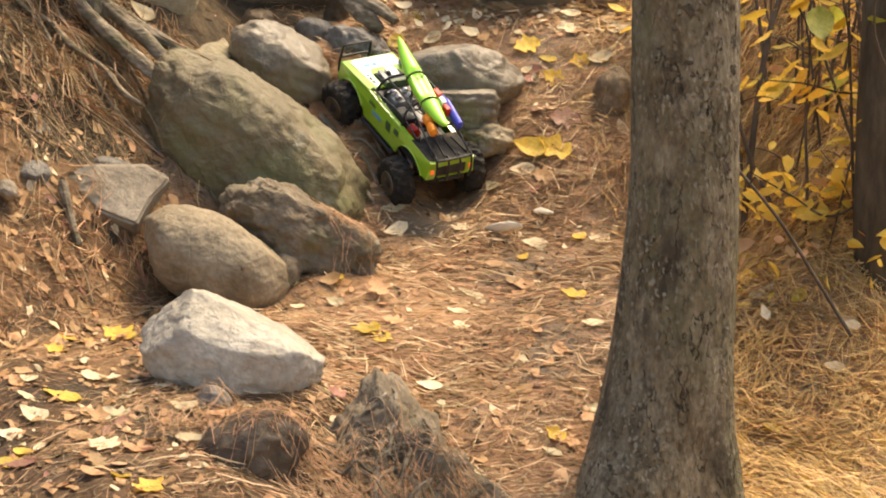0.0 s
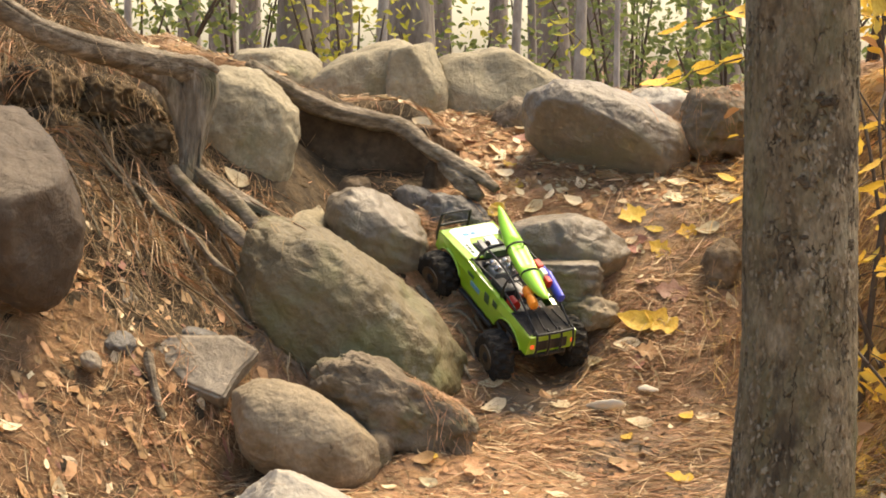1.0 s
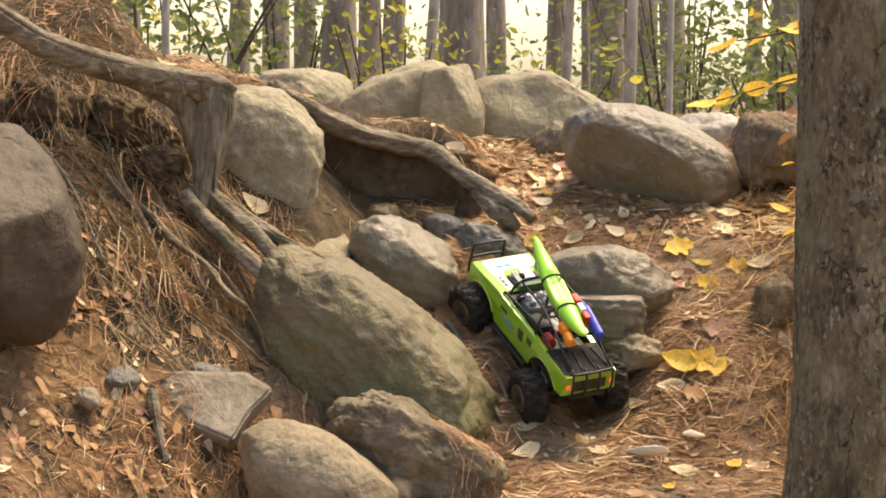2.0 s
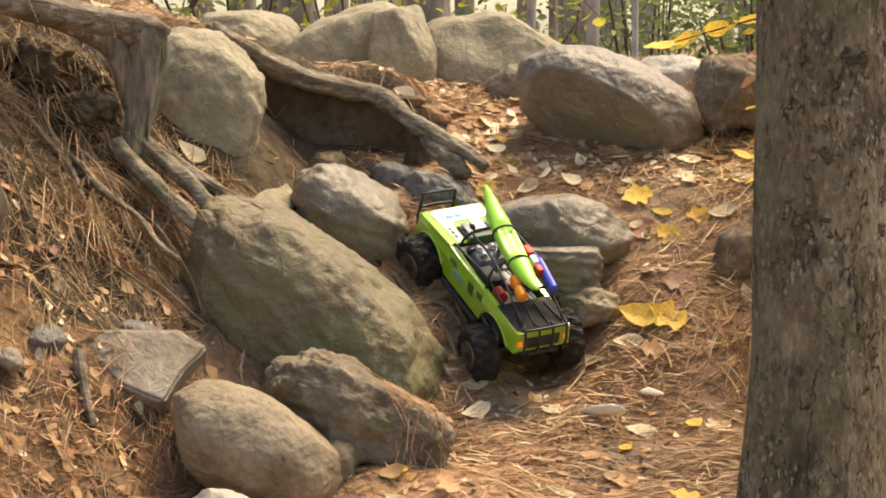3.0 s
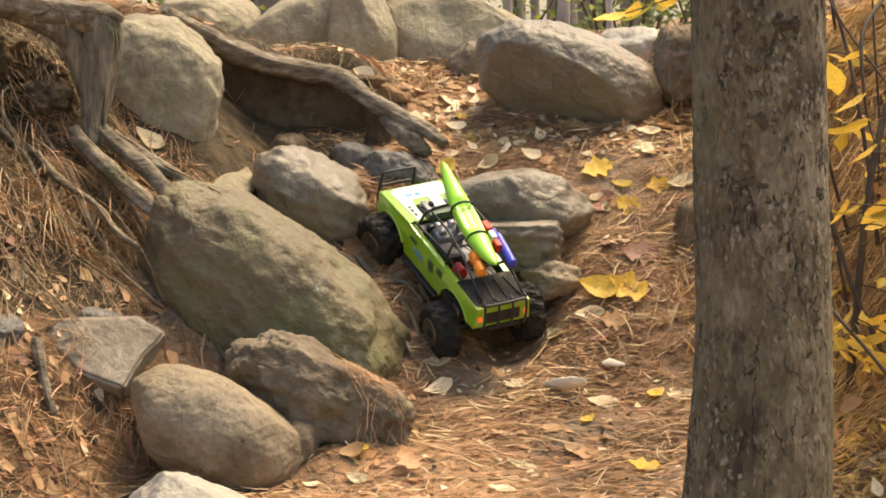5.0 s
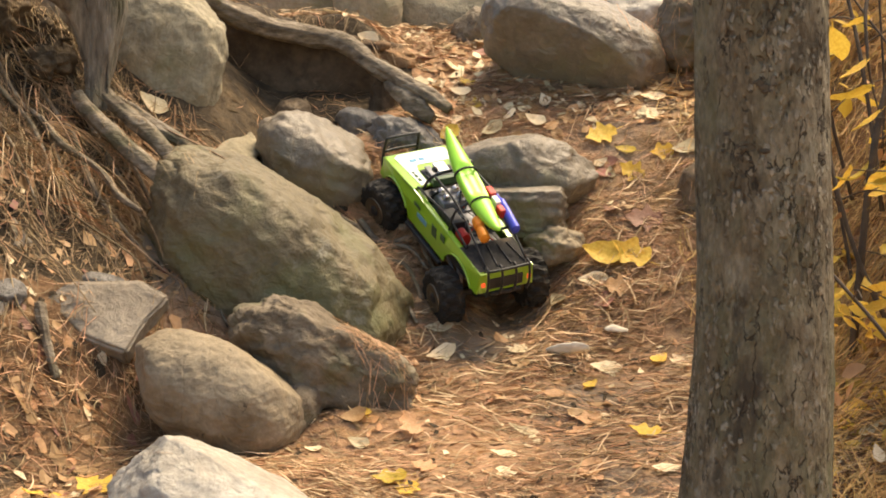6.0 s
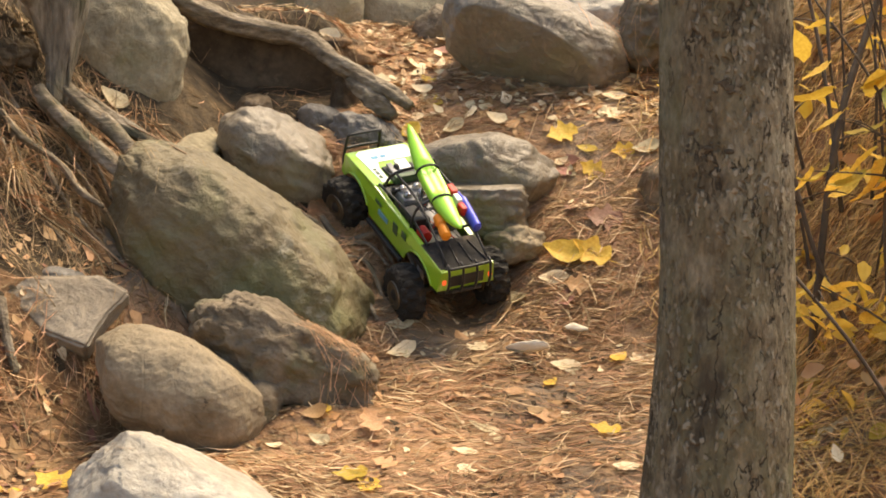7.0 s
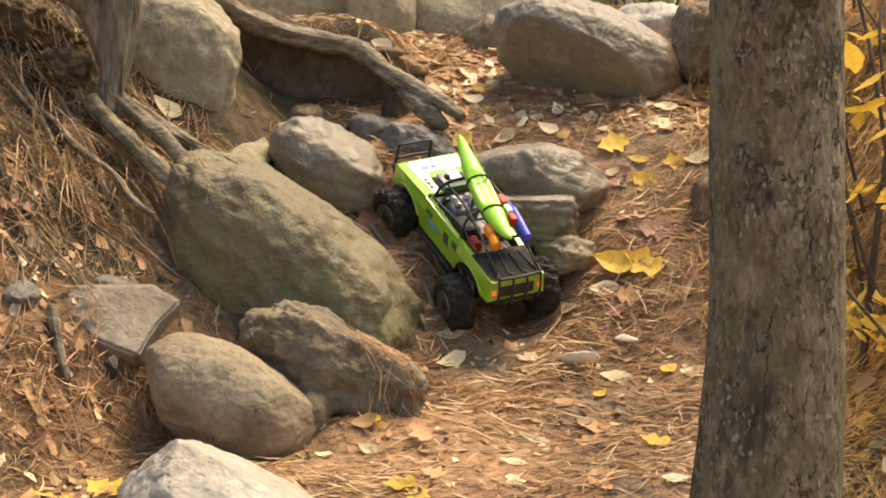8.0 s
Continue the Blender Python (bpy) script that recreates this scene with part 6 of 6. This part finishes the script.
ring = lathe("steering_wheel", [(-0.002, 0.012), (-0.001, 0.0145), (0.002, 0.0145), (0.002, 0.012)], BLACK, truck, "", 18, "Y")
ring.location, ring.rotation_euler = (-0.034, 0.195, 0.107), (0.6, 0, 0)
rng = random.Random(5)
for k in range(9):
    a = Vector((rng.uniform(-0.055, 0.05), rng.uniform(0.0, 0.2), rng.uniform(0.07, 0.1)))
    b = Vector((rng.uniform(-0.055, 0.05), rng.uniform(0.0, 0.2), rng.uniform(0.07, 0.11)))
    pipe("cable", [a, (a + b) / 2 + Vector((0, 0, rng.uniform(0.005, 0.025))), b], 0.0013, RED if k % 4 == 0 else BLACK, truck, sides=5)
CAGE = 0.0032
cage = pipe("roll_cage", [(-0.048, 0.232, 0.103), (-0.040, 0.200, 0.152), (0.052, 0.200, 0.156), (0.066, 0.232, 0.103)], CAGE, BLACK, truck, "black tube cage")
for pts in ([(-0.062, 0.075, 0.10), (-0.042, 0.072, 0.152), (0.054, 0.072, 0.160), (0.064, 0.075, 0.10)], [(-0.040, 0.200, 0.152), (-0.042, 0.072, 0.152), (-0.050, -0.075, 0.104)],
            [(0.052, 0.200, 0.156), (0.054, 0.072, 0.160), (0.060, -0.075, 0.104)], [(-0.042, 0.072, 0.152), (0.0, 0.14, 0.153), (0.052, 0.200, 0.156)],
            [(-0.046, 0.0, 0.130), (0.058, 0.0, 0.133)], [(-0.060, 0.236, 0.106), (-0.052, 0.10, 0.112), (-0.058, 0.0, 0.104)]):
    pipe("cage_tube", pts, CAGE * 0.9, BLACK, cage)
for x in (-0.036, 0.052):
    light = lathe("spot_lamp", [(0.0, 0.004), (0.003, 0.006), (0.009, 0.0065), (0.010, 0.005)], BLACK, truck, "small dark roof lamp", 14, "Y")
    light.location = (x, 0.20, 0.163)
rack = pipe("rear_guard", [(-0.056, -0.094, 0.045), (-0.057, -0.104, 0.075), (-0.056, -0.098, 0.107), (-0.054, -0.086, 0.109)], CAGE, BLACK, truck, "black tube guard over the tailgate")
for x in (-0.018, 0.02, 0.057):
    pipe("guard_bar", [(x, -0.094, 0.045), (x, -0.104, 0.075), (x, -0.098, 0.107), (x, -0.086, 0.109)], CAGE, BLACK, rack)
pipe("guard_rail", [(-0.06, -0.098, 0.107), (0.0, -0.1, 0.107), (0.06, -0.098, 0.107)], CAGE, BLACK, rack)
box("tail_panel", (-0.046, -0.0925, 0.058), (0.046, -0.089, 0.084), BLACK, truck)
for sx in (-1, 1):
    box("tail_lamp", (sx * 0.063 - 0.005, -0.0945, 0.067), (sx * 0.063 + 0.005, -0.0895, 0.077), LAMP, truck, "small orange-red tail lamp", 0.0015)
box("rear_bumper", (-0.042, -0.096, 0.042), (0.042, -0.082, 0.051), BLACK, truck, bevel=0.004)
front = pipe("front_guard", [(-0.058, 0.392, 0.035), (-0.058, 0.425, 0.050), (-0.056, 0.416, 0.112), (-0.048, 0.412, 0.123), (0.012, 0.412, 0.123), (0.020, 0.416, 0.112), (0.022, 0.425, 0.050), (0.022, 0.392, 0.035)], CAGE, BLACK, truck, "black tube bumper")
pipe("guard_bar", [(-0.057, 0.421, 0.085), (-0.018, 0.424, 0.085), (0.021, 0.421, 0.085)], CAGE, BLACK, front)


def kayak():
    bm = bmesh.new()
    n, sides = 26, 18
    rings = []
    for i in range(n + 1):
        t = i / n
        w = 0.026 * math.sin(math.pi * min(1, max(0.0, t)) ** 0.9) ** 0.62 + 0.0012
        rise = 0.02 * abs(2 * t - 1) ** 3
        ring = []
        for s in range(sides):
            a = 2 * math.pi * s / sides
            dz = math.sin(a) * w * (0.62 if math.sin(a) > 0 else 0.8)
            if math.sin(a) > 0.8 and 0.35 < t < 0.62:
                dz -= 0.008
            ring.append(bm.verts.new((math.cos(a) * w, -0.17 + 0.34 * t, dz + rise)))
        rings.append(ring)
    for a, b in zip(rings, rings[1:]):
        for s in range(sides):
            bm.faces.new((a[s], a[(s + 1) % sides], b[(s + 1) % sides], b[s]))
    bm.faces.new(list(reversed(rings[0])))
    bm.faces.new(rings[-1])
    return link_mesh("kayak", bm, KAYAK, truck)


boat = tagged(kayak(), "bright green model kayak strapped to the cage")
boat.matrix_basis = pose(0.008, 0.112, 0.174, 11, 0, -3) @ Matrix.Diagonal((1, 0.93, 1, 1))
for y, w in ((-0.06, 0.0245), (0.035, 0.0268)):
    strap = pipe("strap", [(math.cos(radians(a)) * w, y, math.sin(radians(a)) * w * 0.68 + 0.001) for a in range(0, 361, 30)], 0.0026, BLACK, boat)
can = lathe("orange_canister", [(-0.036, 0.006), (-0.033, 0.0135), (-0.020, 0.0152), (-0.006, 0.0142), (-0.001, 0.0100), (0.002, 0.0100), (0.007, 0.0142), (0.020, 0.0152), (0.033, 0.0135), (0.036, 0.006)], ORANGE, truck, "orange double canister", 18, "Y")
can.matrix_basis = pose(-0.022, 0.002, 0.140, 8, 0, -8) @ Matrix.Scale(0.88, 4)
bottle = lathe("blue_bottle", [(-0.045, 0.006), (-0.043, 0.011), (0.0, 0.012), (0.025, 0.0115), (0.035, 0.006), (0.045, 0.005)], BLUE, truck, "blue bottle", 16, "Y")
bottle.matrix_basis = pose(0.057, 0.026, 0.150, 10, 0, 0) @ Matrix.Diagonal((1.05, 1.2, 1.05, 1))
box("red_pack", (0.034, 0.068, 0.148), (0.052, 0.098, 0.174), RED, truck, "small red pack", 0.004)
box("white_tag", (0.036, 0.040, 0.150), (0.050, 0.066, 0.170), WHITE, truck, "small white pack", 0.003)
box("red_pack", (0.034, 0.014, 0.146), (0.050, 0.038, 0.166), RED, truck, "small red pack", 0.004)


def wheel():
    """A fat lugged tyre on a bronze rim."""
    hub = new("wheel")
    profile = [(-0.024, 0.030), (-0.025, 0.042), (-0.0255, 0.052), (-0.021, 0.0575), (-0.012, 0.0595), (0.0, 0.060), (0.012, 0.0595), (0.021, 0.0575), (0.0255, 0.052), (0.025, 0.042), (0.024, 0.030)]
    lug = lambda i, j: (-0.0042 if (i + (j // 2) * 2) % 4 < 2 else 0.0012) if 2 <= j <= 8 else (-0.002 if i % 4 < 2 and j in (1, 9) else 0)
    lathe("tyre", profile, RUBBER, hub, "black knobbly rubber tyre", 56, "X", lug)
    rim = lathe("rim", [(-0.0245, 0.018), (-0.0262, 0.024), (-0.0265, 0.0295), (-0.022, 0.0312), (0.022, 0.0312), (0.0265, 0.0295), (0.0262, 0.024), (0.0245, 0.018)], RIM, hub, "bronze-grey rim")
    lathe("hub_cap", [(-0.028, 0.003), (-0.0275, 0.008), (-0.024, 0.013), (0.024, 0.013), (0.0275, 0.008), (0.028, 0.003)], BLACK, hub, "", 14)
    return hub


first = wheel()
first.parent = truck
first.location = (-0.095, 0.0, 0.0)
for x, y, turn in ((0.095, 0.0, 0), (-0.095, 0.313, 14), (0.095, 0.313, 14)):
    w = copy_thing(first, pose(x, y, 0, 0, 0, turn))
    w.parent = truck
for y in (0.0, 0.313):
    axle = lathe("axle", [(-0.075, 0.007), (-0.035, 0.0085), (-0.028, 0.016), (0.0, 0.021), (0.022, 0.016), (0.03, 0.0085), (0.075, 0.007)], BLACK, truck, "black axle housing", 16)
    axle.location = (0, y, 0)
    for sx in (-1, 1):
        damper = lathe("damper", [(-0.032, 0.004), (-0.03, 0.0068), (0.02, 0.0068), (0.022, 0.0035), (0.032, 0.0035)], GREY, truck, "", 12, "Y")
        damper.matrix_basis = pose(sx * 0.058, y + (0.014 if y < 0.1 else -0.014), 0.034, 80 if y < 0.1 else 100)
        pipe("link_arm", [(sx * 0.045, y, 0.004), (sx * 0.03, 0.1565, 0.026)], 0.0036, GREY, truck)
for sx in (-1, 1):
    box("chassis_rail", (sx * 0.028 - 0.003, -0.07, 0.026), (sx * 0.028 + 0.003, 0.37, 0.042), BLACK, truck)
box("skid_plate", (-0.034, 0.11, 0.010), (0.034, 0.205, 0.028), BLACK, truck, bevel=0.004)
# the body pitched on its springs over the wheels
spring = pose(0, 0.19, 0.056, -6.5) @ Matrix.Translation((0, -0.19, -0.05))
for ob in truck.children:
    if ob.name.startswith(("wheel", "axle", "damper", "link_arm")):
        roll = Matrix.Translation((0.006, 0, 0.017)) if ob.location.y < 0.1 and not ob.name.startswith("link") else Matrix()
        ob.matrix_basis = spring.inverted() @ roll @ ob.matrix_basis
    else:
        # the body narrows towards the tail
        for bit in [ob, *ob.children]:
            m = ob.matrix_basis @ bit.matrix_basis if bit is not ob else ob.matrix_basis.copy()
            for v in bit.data.vertices:
                p = m @ v.co
                v.co = m.inverted() @ Vector((p.x * (0.836 + 0.40 * p.y), p.y * 0.98, p.z))
truck.matrix_world = pose(0.1457, 3.4547, 0.0989, 33.9, -6.97, 22.0) @ Matrix.Scale(0.852, 4) @ spring
